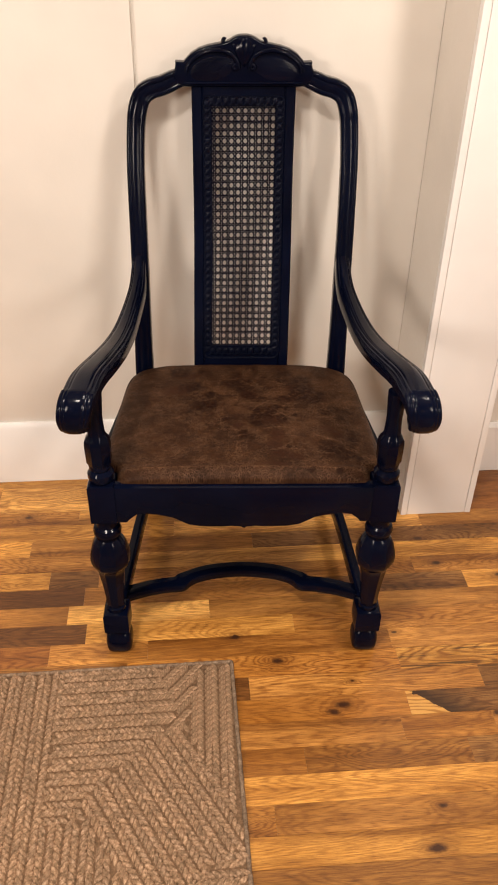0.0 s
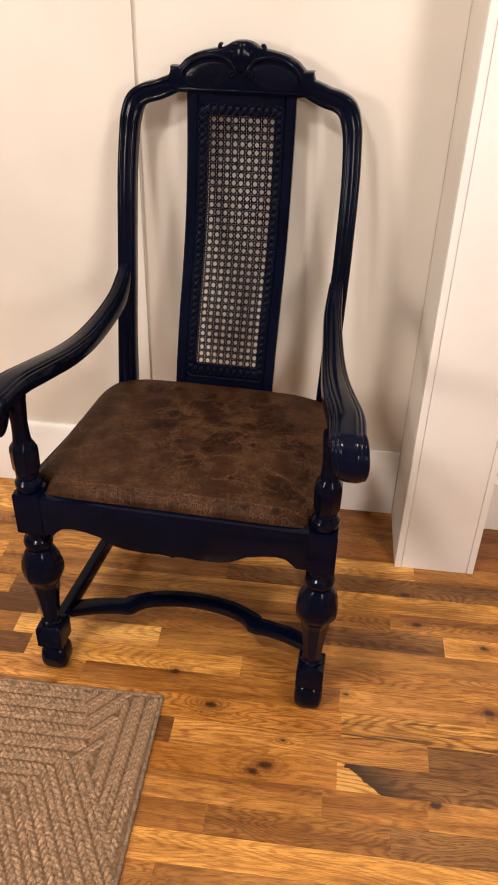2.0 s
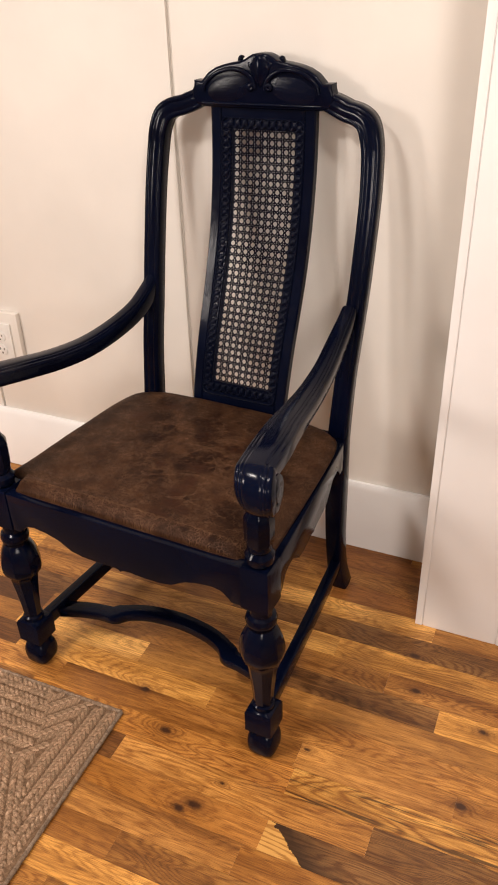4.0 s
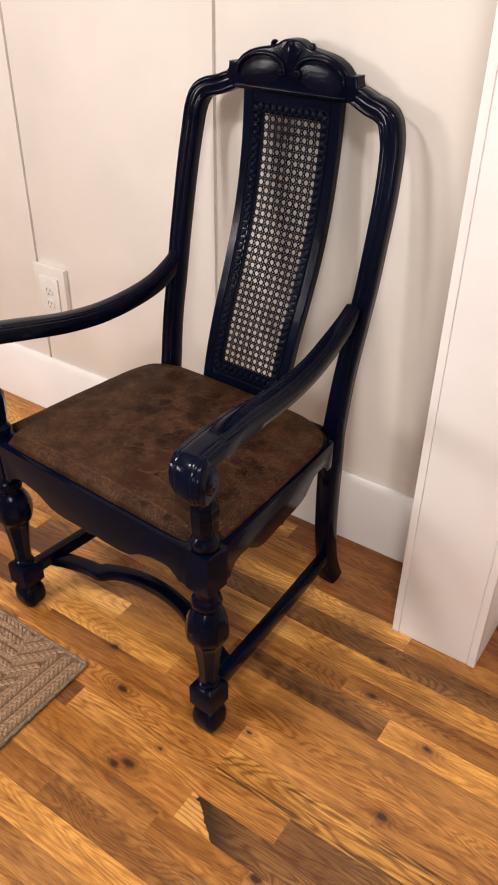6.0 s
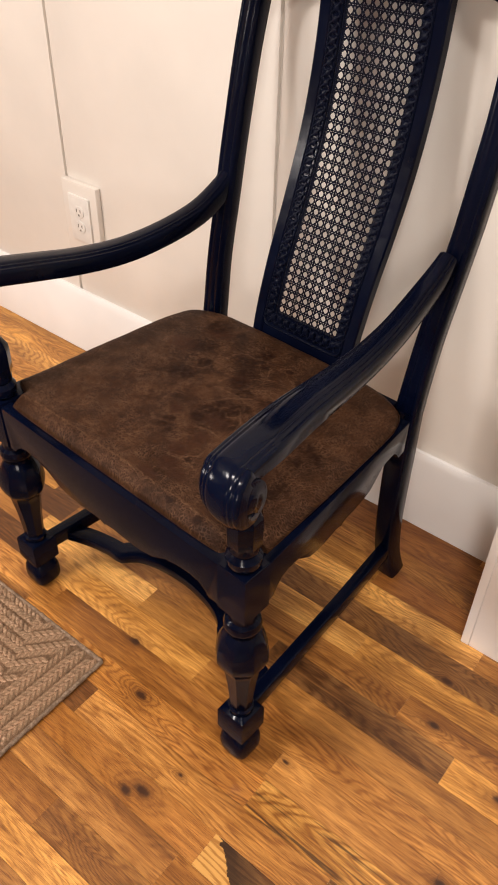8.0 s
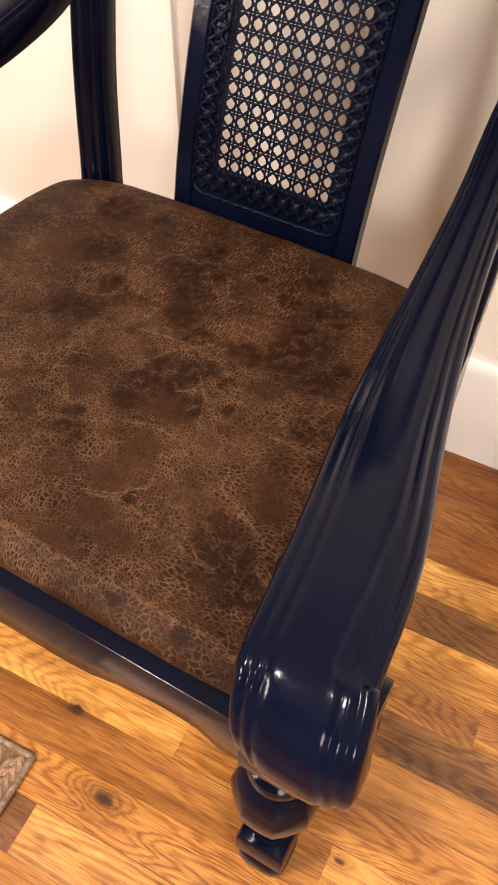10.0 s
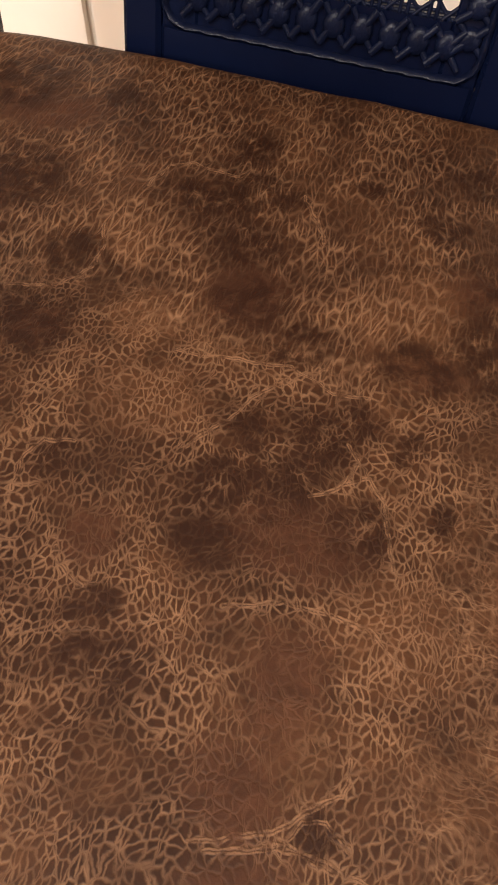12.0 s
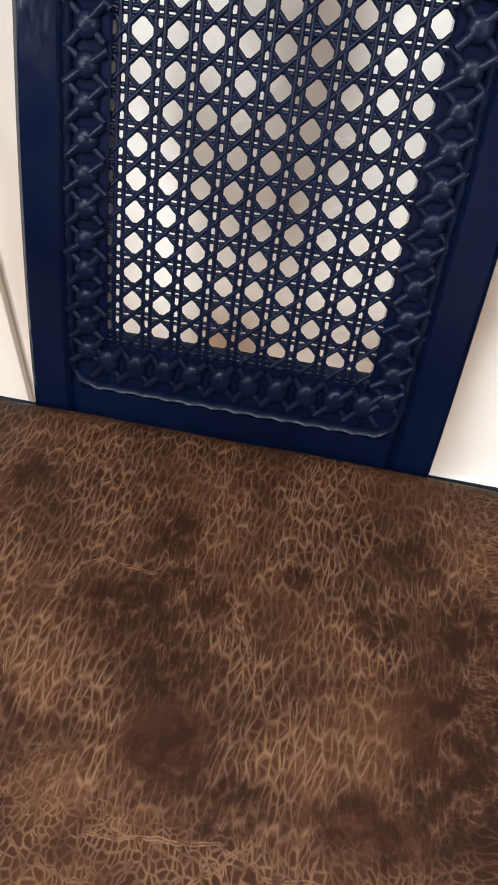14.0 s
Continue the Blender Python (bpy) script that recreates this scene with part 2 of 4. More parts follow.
    near = calc(nt, "SQRT", near)
    flick = noise_tex(nt, v, 230, 3, 0.6)
    lips = mul(soft(calc(nt, "ABSOLUTE", calc(nt, "SUBTRACT", near, 0.0005)), 0.0001, 0.0006), soft(flick.outputs["Fac"], 0.36, 0.60, 0.10, 1.0))
    # the grain gathers along a crease
    gather = soft(near, 0.001, 0.009)

    # pebbled grain: pale lines round dark pebbles, drawn out lengthwise at the rear and crosswise at the side
    middle = calc(nt, "MAXIMUM", cracks(wavy, 350, (1.0, 0.72, 1), 0.0, 0.23), mul(cracks(wavy, 130, (1.0, 0.42, 1), 0.0, 0.07), 0.95))
    rear = calc(nt, "MAXIMUM", cracks(combed, 300, (1.0, 0.27, 1), 0.0, 0.20), mul(cracks(combed, 340, (1.0, 0.48, 1), 0.0, 0.20), 0.45))
    cross = calc(nt, "MAXIMUM", cracks(wavy, 320, (0.50, 1.0, 1), 0.0, 0.22), mul(cracks(wavy, 140, (0.45, 1.0, 1), 0.0, 0.06), 0.80))
    pick = noise_tex(nt, v, 22, 2)
    drift = calc(nt, "MULTIPLY_ADD", pick.outputs["Fac"], 0.10, -0.05)
    at_rear = soft(calc(nt, "ADD", xy[1], drift), -0.040, -0.010, 0.0, 1.0)
    at_side = soft(calc(nt, "ADD", xy[0], drift), 0.110, 0.150, 0.0, 1.0)
    grain = calc(nt, "ADD", mul(middle, calc(nt, "SUBTRACT", 1.0, at_rear)), mul(rear, at_rear))
    grain = calc(nt, "ADD", mul(grain, calc(nt, "SUBTRACT", 1.0, at_side)), mul(cross, at_side))
    worn = noise_tex(nt, broad, 26, 4, 0.65)
    wear = soft(worn.outputs["Fac"], 0.36, 0.60, 0.30, 1.0)
    wear = calc(nt, "MAXIMUM", wear, calc(nt, "MAXIMUM", mul(gather, 0.9), mul(pale, 0.85)))
    calm = mul(calc(nt, "SUBTRACT", 1.0, mul(stain, 0.88)), calc(nt, "SUBTRACT", 1.0, mul(bare, 0.80)))
    # the lines come and go: branches rather than closed meshes
    branch = noise_tex(nt, broad, 125, 2, 0.5)
    grain = mul(grain, soft(branch.outputs["Fac"], 0.34, 0.58, 0.50, 1.0))
    veins = mul(grain, wear, calm, soft(flick.outputs["Fac"], 0.30, 0.60, 0.55, 1.0))
    veins = calc(nt, "MAXIMUM", veins, mul(lips, 0.95), clamp=True)

    patch = noise_tex(nt, broad, 15, 5, 0.66)
    tone = ramp(nt, patch.outputs["Fac"], [(0.30, (0.0125, 0.0048, 0.0025)), (0.45, (0.0203, 0.0080, 0.0038)), (0.58, (0.0300, 0.0120, 0.0053)), (0.74, (0.0440, 0.0180, 0.0074))])
    tone = mix(nt, mul(bare, 0.55), tone, (0.0350, 0.0130, 0.0066))
    tone = mix(nt, mul(pale, 0.45), tone, (0.0560, 0.0232, 0.0095))
    mott = noise_tex(nt, wavy, 170, 5, 0.75)
    tone = mix(nt, 0.70, tone, ramp(nt, mott.outputs["Fac"], [(0.32, grey(0.30)), (0.68, grey(0.70))]), "OVERLAY")
    tone = mix(nt, mul(stain, 0.88), tone, (0.0120, 0.0040, 0.0020))
    vein_tone = ramp(nt, patch.outputs["Fac"], [(0.35, (0.122, 0.0635, 0.0340)), (0.65, (0.166, 0.0895, 0.0465))])
    tone = mix(nt, mul(veins, 0.71), tone, vein_tone)
    L(nt, tone, b.inputs["Base Color"])
    L(nt, ramp(nt, mott.outputs["Fac"], [(0.3, grey(0.44)), (0.7, grey(0.64))]), b.inputs["Roughness"])
    h = calc(nt, "SUBTRACT", mul(mott.outputs["Fac"], 0.4), calc(nt, "ADD", mul(grain, wear, 0.5), mul(lips, -0.4)))
    bump(nt, b, h, 0.30, 0.0014)
    return m


KNOTS = [(0.306, 0.673, 0.015), (0.193, 0.976, 0.015), (0.171, 0.960, 0.011), (-0.017, 1.169, 0.011), (0.643, 1.323, 0.010),
         (0.225, 1.033, 0.005), (0.632, 1.152, 0.010), (0.506, 0.936, 0.010), (0.500, 1.373, 0.010), (0.342, 1.159, 0.006),
         (0.479, 1.465, 0.011), (-0.530, 1.610, 0.013), (0.338, 0.749, 0.008), (0.460, 0.745, 0.008), (0.073, 1.095, 0.012)]


def oak(name, figure=""):
    m, nt, b = base_mat(name, 0.27, 0.45)
    info = nt.nodes.new("ShaderNodeObjectInfo")
    comb = nt.nodes.new("ShaderNodeCombineXYZ")
    L(nt, calc(nt, "MULTIPLY", info.outputs["Random"], 37.0), comb.inputs[0])
    L(nt, calc(nt, "MULTIPLY", info.outputs["Random"], 91.0), comb.inputs[1])
    grain = noise_tex(nt, coords(nt, (2.4, 34, 1), comb.outputs[0], True), 2.6, 6, 0.66, 0.9)
    pores = noise_tex(nt, coords(nt, (14, 420, 1), comb.outputs[0], True), 2.0, 3, 0.6)
    cloud = noise_tex(nt, coords(nt, (4, 9, 1), comb.outputs[0], True), 1.0, 3)
    # ring figure and dark heart of the knots
    pos = nt.nodes.new("ShaderNodeNewGeometry")
    wobn = noise_tex(nt, pos.outputs["Position"], 42, 3)
    sep = nt.nodes.new("ShaderNodeSeparateXYZ")
    L(nt, pos.outputs["Position"], sep.inputs[0])
    heart = ring = None
    for x, y, r in KNOTS:
        dx = calc(nt, "MULTIPLY", calc(nt, "SUBTRACT", sep.outputs[0], x), 0.55)
        dy = calc(nt, "SUBTRACT", sep.outputs[1], y)
        d = calc(nt, "SQRT", calc(nt, "ADD", calc(nt, "MULTIPLY", dx, dx), calc(nt, "MULTIPLY", dy, dy)))
        d = calc(nt, "ADD", d, calc(nt, "MULTIPLY_ADD", wobn.outputs["Fac"], r * 1.3, -r * 0.65))
        k = calc(nt, "SUBTRACT", 1.0, calc(nt, "MULTIPLY", d, 1.45 / r), clamp=True)
        g = calc(nt, "SUBTRACT", 1.0, calc(nt, "MULTIPLY", d, 0.34 / r), clamp=True)
        heart = k if heart is None else calc(nt, "MAXIMUM", heart, k)
        ring = g if ring is None else calc(nt, "MAXIMUM", ring, g)
    # growth rings: level lines of a long smooth field, bent round the knots
    feather = noise_tex(nt, coords(nt, (26, 330, 1), comb.outputs[0], True), 1.0, 3, 0.6)
    field = noise_tex(nt, coords(nt, (2.1, 12.5, 1), comb.outputs[0], True), 1.0, 2.0, 0.42, 0.25).outputs["Fac"]
    field = calc(nt, "ADD", field, calc(nt, "MULTIPLY", calc(nt, "MULTIPLY", ring, ring), 0.13))
    field = calc(nt, "ADD", field, calc(nt, "MULTIPLY_ADD", feather.outputs["Fac"], 0.030, -0.015))
    lot = calc(nt, "FRACT", calc(nt, "MULTIPLY", info.outputs["Random"], 7.31))
    lines = calc(nt, "MULTIPLY_ADD", calc(nt, "SINE", calc(nt, "MULTIPLY", field, calc(nt, "MULTIPLY_ADD", lot, 110.0, 130.0))), 0.5, 0.5)
    bold = calc(nt, "MULTIPLY_ADD", lot, 0.56, 0.20) if not figure else 0.85
    tone = mix(nt, 0.7, info.outputs["Color"], ramp(nt, grain.outputs["Fac"], [(0.28, (0.60, 0.52, 0.43)), (0.5, (0.97, 0.95, 0.92)), (0.72, (1.20, 1.21, 1.16))]), "MULTIPLY")
    tone = mix(nt, bold, tone, ramp(nt, lines, [(0.0, (0.56, 0.44, 0.32)), (0.20, (0.74, 0.66, 0.56)), (0.5, (1.02, 1.01, 0.98)), (1.0, (1.12, 1.13, 1.10))]), "MULTIPLY")
    tone = mix(nt, 0.9, tone, ramp(nt, cloud.outputs["Fac"], [(0.3, (0.74, 0.68, 0.60)), (0.65, (1.12, 1.12, 1.12))]), "MULTIPLY")
    tone = mix(nt, 0.8, tone, ramp(nt, pores.outputs["Fac"], [(0.35, (0.50, 0.39, 0.29)), (0.50, (1, 1, 1)), (0.66, (1.22, 1.22, 1.18))]), "MULTIPLY")
    streak = noise_tex(nt, coords(nt, (1.3, 19, 1), comb.outputs[0], True), 1.0, 4, 0.62, 0.4)
    tone = mix(nt, 0.85, tone, ramp(nt, streak.outputs["Fac"], [(0.34, (1.24, 1.26, 1.2)), (0.48, (1, 1, 1)), (0.58, (0.78, 0.72, 0.64)), (0.68, (0.40, 0.32, 0.25))]), "MULTIPLY")
    tone = mix(nt, calc(nt, "MULTIPLY", calc(nt, "MULTIPLY", ring, ring), 0.75), tone, (0.105, 0.038, 0.012))
    if figure == "split":
        # long open checks in the grain
        chk = noise_tex(nt, coords(nt, (5, 120, 1), None, True), 1.0, 4, 0.6, 0.5)
        tone = mix(nt, ramp(nt, chk.outputs["Fac"], [(0.53, grey(0.0)), (0.60, grey(0.80))]), tone, (0.055, 0.026, 0.011))
    if figure == "heart":
        # pale sapwood tip, a near-black edge, then figured grey-brown heartwood
        wob2 = noise_tex(nt, pos.outputs["Position"], 34, 3, 0.6, 0.6)
        past = calc(nt, "ADD", sep.outputs[0], calc(nt, "MULTIPLY_ADD", sep.outputs[1], 1.15, -0.340 - 1.15))
        past = calc(nt, "ADD", past, calc(nt, "MULTIPLY_ADD", wob2.outputs["Fac"], 0.044, -0.022))
        inside = ramp(nt, calc(nt, "MULTIPLY_ADD", past, 100.0, 0.5, clamp=True), [(0.40, grey(0.0)), (0.60, grey(1.0))])
        dark = calc(nt, "SUBTRACT", 1.25, calc(nt, "MULTIPLY", past, 12.0), clamp=True)
        tone = mix(nt, calc(nt, "MULTIPLY", dark, 0.80), tone, (0.030, 0.015, 0.008))
        tone = mix(nt, inside, mix(nt, 1.0, (0.56, 0.32, 0.10), ramp(nt, lines, [(0.0, (0.6, 0.5, 0.4)), (0.5, (1, 1, 1))]), "MULTIPLY"), tone)
    tone = mix(nt, calc(nt, "MULTIPLY", heart, 1.5, clamp=True), tone, (0.058, 0.023, 0.010))
    # oiled wood: deeper and richer in the dark grain
    rich = nt.nodes.new("ShaderNodeGamma")
    rich.inputs["Gamma"].default_value = 1.15
    L(nt, tone, rich.inputs["Color"])
    tone = mix(nt, 1.0, rich.outputs[0], (1.18, 1.20, 1.15), "MULTIPLY")
    L(nt, tone, b.inputs["Base Color"])
    L(nt, ramp(nt, cloud.outputs["Fac"], [(0.3, grey(0.28)), (0.7, grey(0.42))]), b.inputs["Roughness"])
    h = calc(nt, "ADD", calc(nt, "MULTIPLY", pores.outputs["Fac"], 0.6), calc(nt, "MULTIPLY", grain.outputs["Fac"], 0.4))
    bump(nt, b, h, 0.10, 0.001)
    return m


def yarn(name, a, c, d):
    m, nt, b = base_mat(name, 0.9, 0.2)
    v = coords(nt)
    n1 = noise_tex(nt, v, 160, 3, 0.7)
    n2 = noise_tex(nt, v, 7, 2)
    n3 = noise_tex(nt, v, 620, 2)
    g = nt.nodes.new("ShaderNodeNewGeometry")
    tone = ramp(nt, n1.outputs["Fac"], [(0.30, a), (0.52, c), (0.72, d)])
    tone = mix(nt, 0.5, tone, ramp(nt, g.outputs["Random Per Island"], [(0.0, (0.72, 0.72, 0.74)), (1.0, (1.15, 1.10, 1.05))]), "MULTIPLY")
    tone = mix(nt, 0.35, tone, ramp(nt, n2.outputs["Fac"], [(0.3, grey(0.8)), (0.7, grey(1.1))]), "MULTIPLY")
    info = nt.nodes.new("ShaderNodeObjectInfo")
    tone = mix(nt, 0.5, tone, ramp(nt, info.outputs["Random"], [(0.0, (0.74, 0.74, 0.72)), (1.0, (1.2, 1.15, 1.12))]), "MULTIPLY")
    L(nt, tone, b.inputs["Base Color"])
    bump(nt, b, n3.outputs["Fac"], 0.6, 0.0012)
    return m


def plain(name, colour, rough):
    m, nt, b = base_mat(name, rough)
    v = coords(nt)
    n1 = noise_tex(nt, v, 40, 3)
    L(nt, ramp(nt, n1.outputs["Fac"], [(0.3, tuple(k * 0.9 for k in colour)), (0.7, colour)]), b.inputs["Base Color"])
    return m


M_NAVY, M_CANE, M_LEATHER, M_OAK = navy_paint(), cane_paint(), leather(), oak("varnished_oak_boards")
M_SPLIT, M_HEART = oak("checked_oak_board", "split"), oak("heartwood_oak_board", "heart")
M_BRUSHED = brushed_navy()
M_WALL = paint("cream_wall_paint", (0.752, 0.708, 0.648), 0.55)
M_TRIM = paint("white_trim_paint", (0.87, 0.855, 0.84), 0.38)
M_CEIL = paint("ceiling_paint", (0.80, 0.79, 0.77), 0.8)
M_PLATE = plain("white_plastic", (0.80, 0.78, 0.74), 0.3)
M_SLOT = plain("dark_slot", (0.16, 0.14, 0.12), 0.6)
M_GAP = plain("dark_floor_gap", (0.15, 0.072, 0.026), 0.8)
M_TAUPE = yarn("taupe_braided_yarn", (0.132, 0.085, 0.047), (0.318, 0.207, 0.126), (0.58, 0.401, 0.266))
M_TAUPE_EDGE = yarn("taupe_binding_yarn", (0.13, 0.085, 0.055), (0.24, 0.17, 0.115), (0.36, 0.27, 0.19))
M_TAUPE_BACK = yarn("dark_rug_backing", (0.10, 0.062, 0.034), (0.17, 0.105, 0.060), (0.26, 0.17, 0.105))
M_CREAM = yarn("cream_woven_yarn", (0.40, 0.34, 0.26), (0.58, 0.51, 0.42), (0.72, 0.66, 0.56))
M_INK = yarn("charcoal_woven_yarn", (0.03, 0.03, 0.035), (0.06, 0.06, 0.065), (0.11, 0.10, 0.10))


# ---- mesh helpers ----
def part(name, mesh, material, parent=None, label="", smooth=38):
    """mesh: (verts, faces) or a bmesh; one object under parent."""
    me = bpy.data.meshes.new(name)
    if isinstance(mesh, tuple):
        me.from_pydata([tuple(v) for v in mesh[0]], [], mesh[1])
        bm = bmesh.new()
        bm.from_mesh(me)
    else:
        bm = mesh
    bmesh.ops.recalc_face_normals(bm, faces=bm.faces)
    bm.to_mesh(me)
    bm.free()
    if smooth:
        me.polygons.foreach_set("use_smooth", [True] * len(me.polygons))
        me.set_sharp_from_angle(angle=radians(smooth))
    me.materials.append(material)
    ob = new(name, me)
    if parent is not None:
        ob.parent = parent
    if label:
        ob["label"] = label
    return ob


def loft(rings, closed_path=False, caps=True):
    n = len(rings[0])
    verts = [v for r in rings for v in r]
    faces = []
    for i in range(len(rings) - 1 + closed_path):
        a, b = i * n, (i + 1) % len(rings) * n
        faces += [(a + j, a + (j + 1) % n, b + (j + 1) % n, b + j) for j in range(n)]
    if caps and not closed_path:
        faces += [tuple(range(n))[::-1], tuple(range(len(verts) - n, len(verts)))]
    return verts, faces


def join(*meshes):
    verts, faces = [], []
    for v, f in meshes:
        k = len(verts)
        verts += list(v)
        faces += [tuple(i + k for i in q) for q in f]
    return verts, faces


def box(x0, y0, z0, x1, y1, z1, bevel=0.0):
    bm = bmesh.new()
    bmesh.ops.create_cube(bm, size=1, matrix=Matrix.LocRotScale(((x0 + x1) / 2, (y0 + y1) / 2, (z0 + z1) / 2), None, (x1 - x0, y1 - y0, z1 - z0)))
    if bevel:
        bmesh.ops.bevel(bm, geom=bm.edges[:], offset=bevel, segments=2, profile=0.6, affect="EDGES")
    return bm


def smooth_path(pts, n):
    """Catmull-Rom through pts, n samples a span. Points may carry extra values."""
    p = [np.array(q, float) for q in pts]
    p = [2 * p[0] - p[1]] + p + [2 * p[-1] - p[-2]]
    out = []
    for i in range(1, len(p) - 2):
        for k in range(n):
            t = k / n
            out.append(0.5 * (2 * p[i] + (p[i + 1] - p[i - 1]) * t + (2 * p[i - 1] - 5 * p[i] + 4 * p[i + 1] - p[i + 2]) * t * t
                              + (3 * p[i] - p[i - 1] - 3 * p[i + 1] + p[i + 2]) * t ** 3))
    out.append(p[-2])
    return out


def sweep(path, profile, ref, sizes=None):
    """profile: points (a, b); b points along ref (made square to the path), a sideways. sizes: (scale a, scale b) a point."""
    rings = []
    for i, p in enumerate(path):
        p = Vector(p[:3])
        t = (Vector(path[min(i + 1, len(path) - 1)][:3]) - Vector(path[max(i - 1, 0)][:3])).normalized()
        r = Vector(ref[i] if isinstance(ref, list) else ref)
        bdir = (r - t * r.dot(t)).normalized()
        adir = t.cross(bdir)
        sa, sb = sizes[i] if sizes else (1, 1)
        rings.append([p + adir * a * sa + bdir * b * sb for a, b in profile])
    return loft(rings)


def round_rect(w, d, r, n=3):
    out = []
    for cx, cy, a0 in ((w / 2 - r, d / 2 - r, 0), (-w / 2 + r, d / 2 - r, 90), (-w / 2 + r, -d / 2 + r, 180), (w / 2 - r, -d / 2 + r, 270)):
        for k in range(n + 1):
            a = radians(a0 + 90 * k / n)
            out.append((cx + r * math.cos(a), cy + r * math.sin(a)))
    return out


def ring(z, h, kind, cx=0.0, cy=0.0):
    """Ring of 32 points, half-width h: c round, s squarish, o eight-sided, b the same but blunt, q square."""
    out = []
    for k in range(32):
        a = radians(360 * k / 32)
        c, s = math.cos(a), math.sin(a)
        if kind == "c":
            r = h
        elif kind == "s":
            r = h / (c ** 4 + s ** 4) ** 0.25
        elif kind in "ob":
            b = (a + math.pi / 8) % (math.pi / 4) - math.pi / 8
            r = h / math.cos(b) if kind == "o" else h * (0.4 + 0.6 / math.cos(b))
        else:
            r = min(h / max(abs(c), abs(s)), h * 1.395)
        out.append(Vector((cx + r * c, cy + r * s, z)))
    return out


def turned(stations, cx=0.0, cy=0.0):
    return loft([ring(z, h, k, cx, cy) for z, h, k in stations])


def plate(outline, y0, y1, bevel=0.0, seg=2):
    """Outline of (x, z), thick from y0 to y1."""
    bm = bmesh.new()
    vs = [bm.verts.new((x, y0, z)) for x, z in outline]
    f = bm.faces.new(vs)
    got = bmesh.ops.extrude_face_region(bm, geom=[f])
    for e in got["geom"]:
        if isinstance(e, bmesh.types.BMVert):
            e.co.y = y1
    if bevel:
        es = [e for e in bm.edges if abs(e.verts[0].co.y - y0) < 1e-6 and abs(e.verts[1].co.y - y0) < 1e-6]
        bmesh.ops.bevel(bm, geom=es, offset=bevel, segments=seg, profile=0.5, affect="EDGES")
    big = [q for q in bm.faces if len(q.verts) > 4]
    bmesh.ops.triangulate(bm, faces=big)
    return bm


def thing(name, label, category, group="", at=(0, 0, 0), turn=0):
    ob = new(name)
    ob.empty_display_size = 0.05
    ob.matrix_world = pose(*at, 0, 0, turn)
    return tagged(ob, label, category, group)


# ---- the room ----
WALL_Y = 1.784
SIDE_Y = 1.730
structure = dict(kind="structure")


def wall_panels():
    """Back wall of wide upright boards with narrow recessed joints."""
    w = tagged(part("wall_north", box(-3.2, WALL_Y + 0.0088, 0, 3.2, WALL_Y + 0.14, 2.55), M_WALL), "cream painted wall of wide upright boards", "wall", **structure)
    joints = [-3.2, -2.068, -1.441, -0.814, -0.187, 0.455]
    for a, b in zip(joints, joints[1:]):
        bm = box(a + 0.0042, WALL_Y, 0.002, b - (0.0042 if b < 0.4 else 0.0002), WALL_Y + 0.0087, 2.548, 0.0014)
        part("wall_board", bm, M_WALL, w)
    return w


wall_panels()
tagged(part("wall_west", box(-3.34, -3.4, 0, -3.2, WALL_Y + 0.14, 2.55), M_WALL), "plain cream painted wall", "wall", **structure)
tagged(part("wall_east", box(3.2, -3.4, 0, 3.34, WALL_Y + 0.14, 2.55), M_WALL), "plain cream painted wall", "wall", **structure)
tagged(part("wall_south", box(-3.34, -3.54, 0, 3.34, -3.4, 2.55), M_WALL), "plain cream painted wall", "wall", **structure)
tagged(part("ceiling", box(-3.34, -3.54, 2.55, 3.34, WALL_Y + 0.14, 2.67), M_CEIL), "plain white painted ceiling", "ceiling", **structure)


def skirting(x0, x1, y, h, t, slope=0.014):
    """Baseboard: flat face with a bevelled top edge."""
    prof = [(y, 0.0015), (y - t, 0.0015), (y - t, h - slope), (y - t * 0.45, h), (y, h)]
    return loft([[Vector((x, a, b)) for a, b in prof] for x in (x0, x1)])


tagged(part("baseboard", skirting(-3.2, 0.4535, WALL_Y - 0.0005, 0.191, 0.016), M_TRIM), "tall white painted baseboard with a bevelled top", "baseboard", **structure)

# boxed post standing out from the wall, with corner strips
PX0, PX1, PY = 0.455, 0.645, 1.558
post = tagged(part("wall_post", box(PX0 + 0.004, PY + 0.004, 0.0012, PX1 - 0.004, WALL_Y + 0.012, 2.549), M_TRIM), "boxed white painted post standing out from the wall", "post", **structure)
part("corner_strip", box(PX0, PY, 0.001, PX0 + 0.0155, PY + 0.02, 2.548, 0.0015), M_TRIM, post)
part("corner_strip", box(PX1 - 0.0155, PY, 0.001, PX1, PY + 0.02, 2.548, 0.0015), M_TRIM, post)
part("side_face", box(PX0, PY + 0.0205, 0.001, PX0 + 0.0038, WALL_Y - 0.0005, 2.548), M_WALL, post)
part("side_face", box(PX1 - 0.0038, PY + 0.0205, 0.001, PX1, SIDE_Y + 0.02, 2.548), M_TRIM, post)
part("front_face", box(PX0 + 0.0172, PY + 0.0012, 0.001, PX1 - 0.0172, PY + 0.006, 2.548, 0.001), M_TRIM, post)

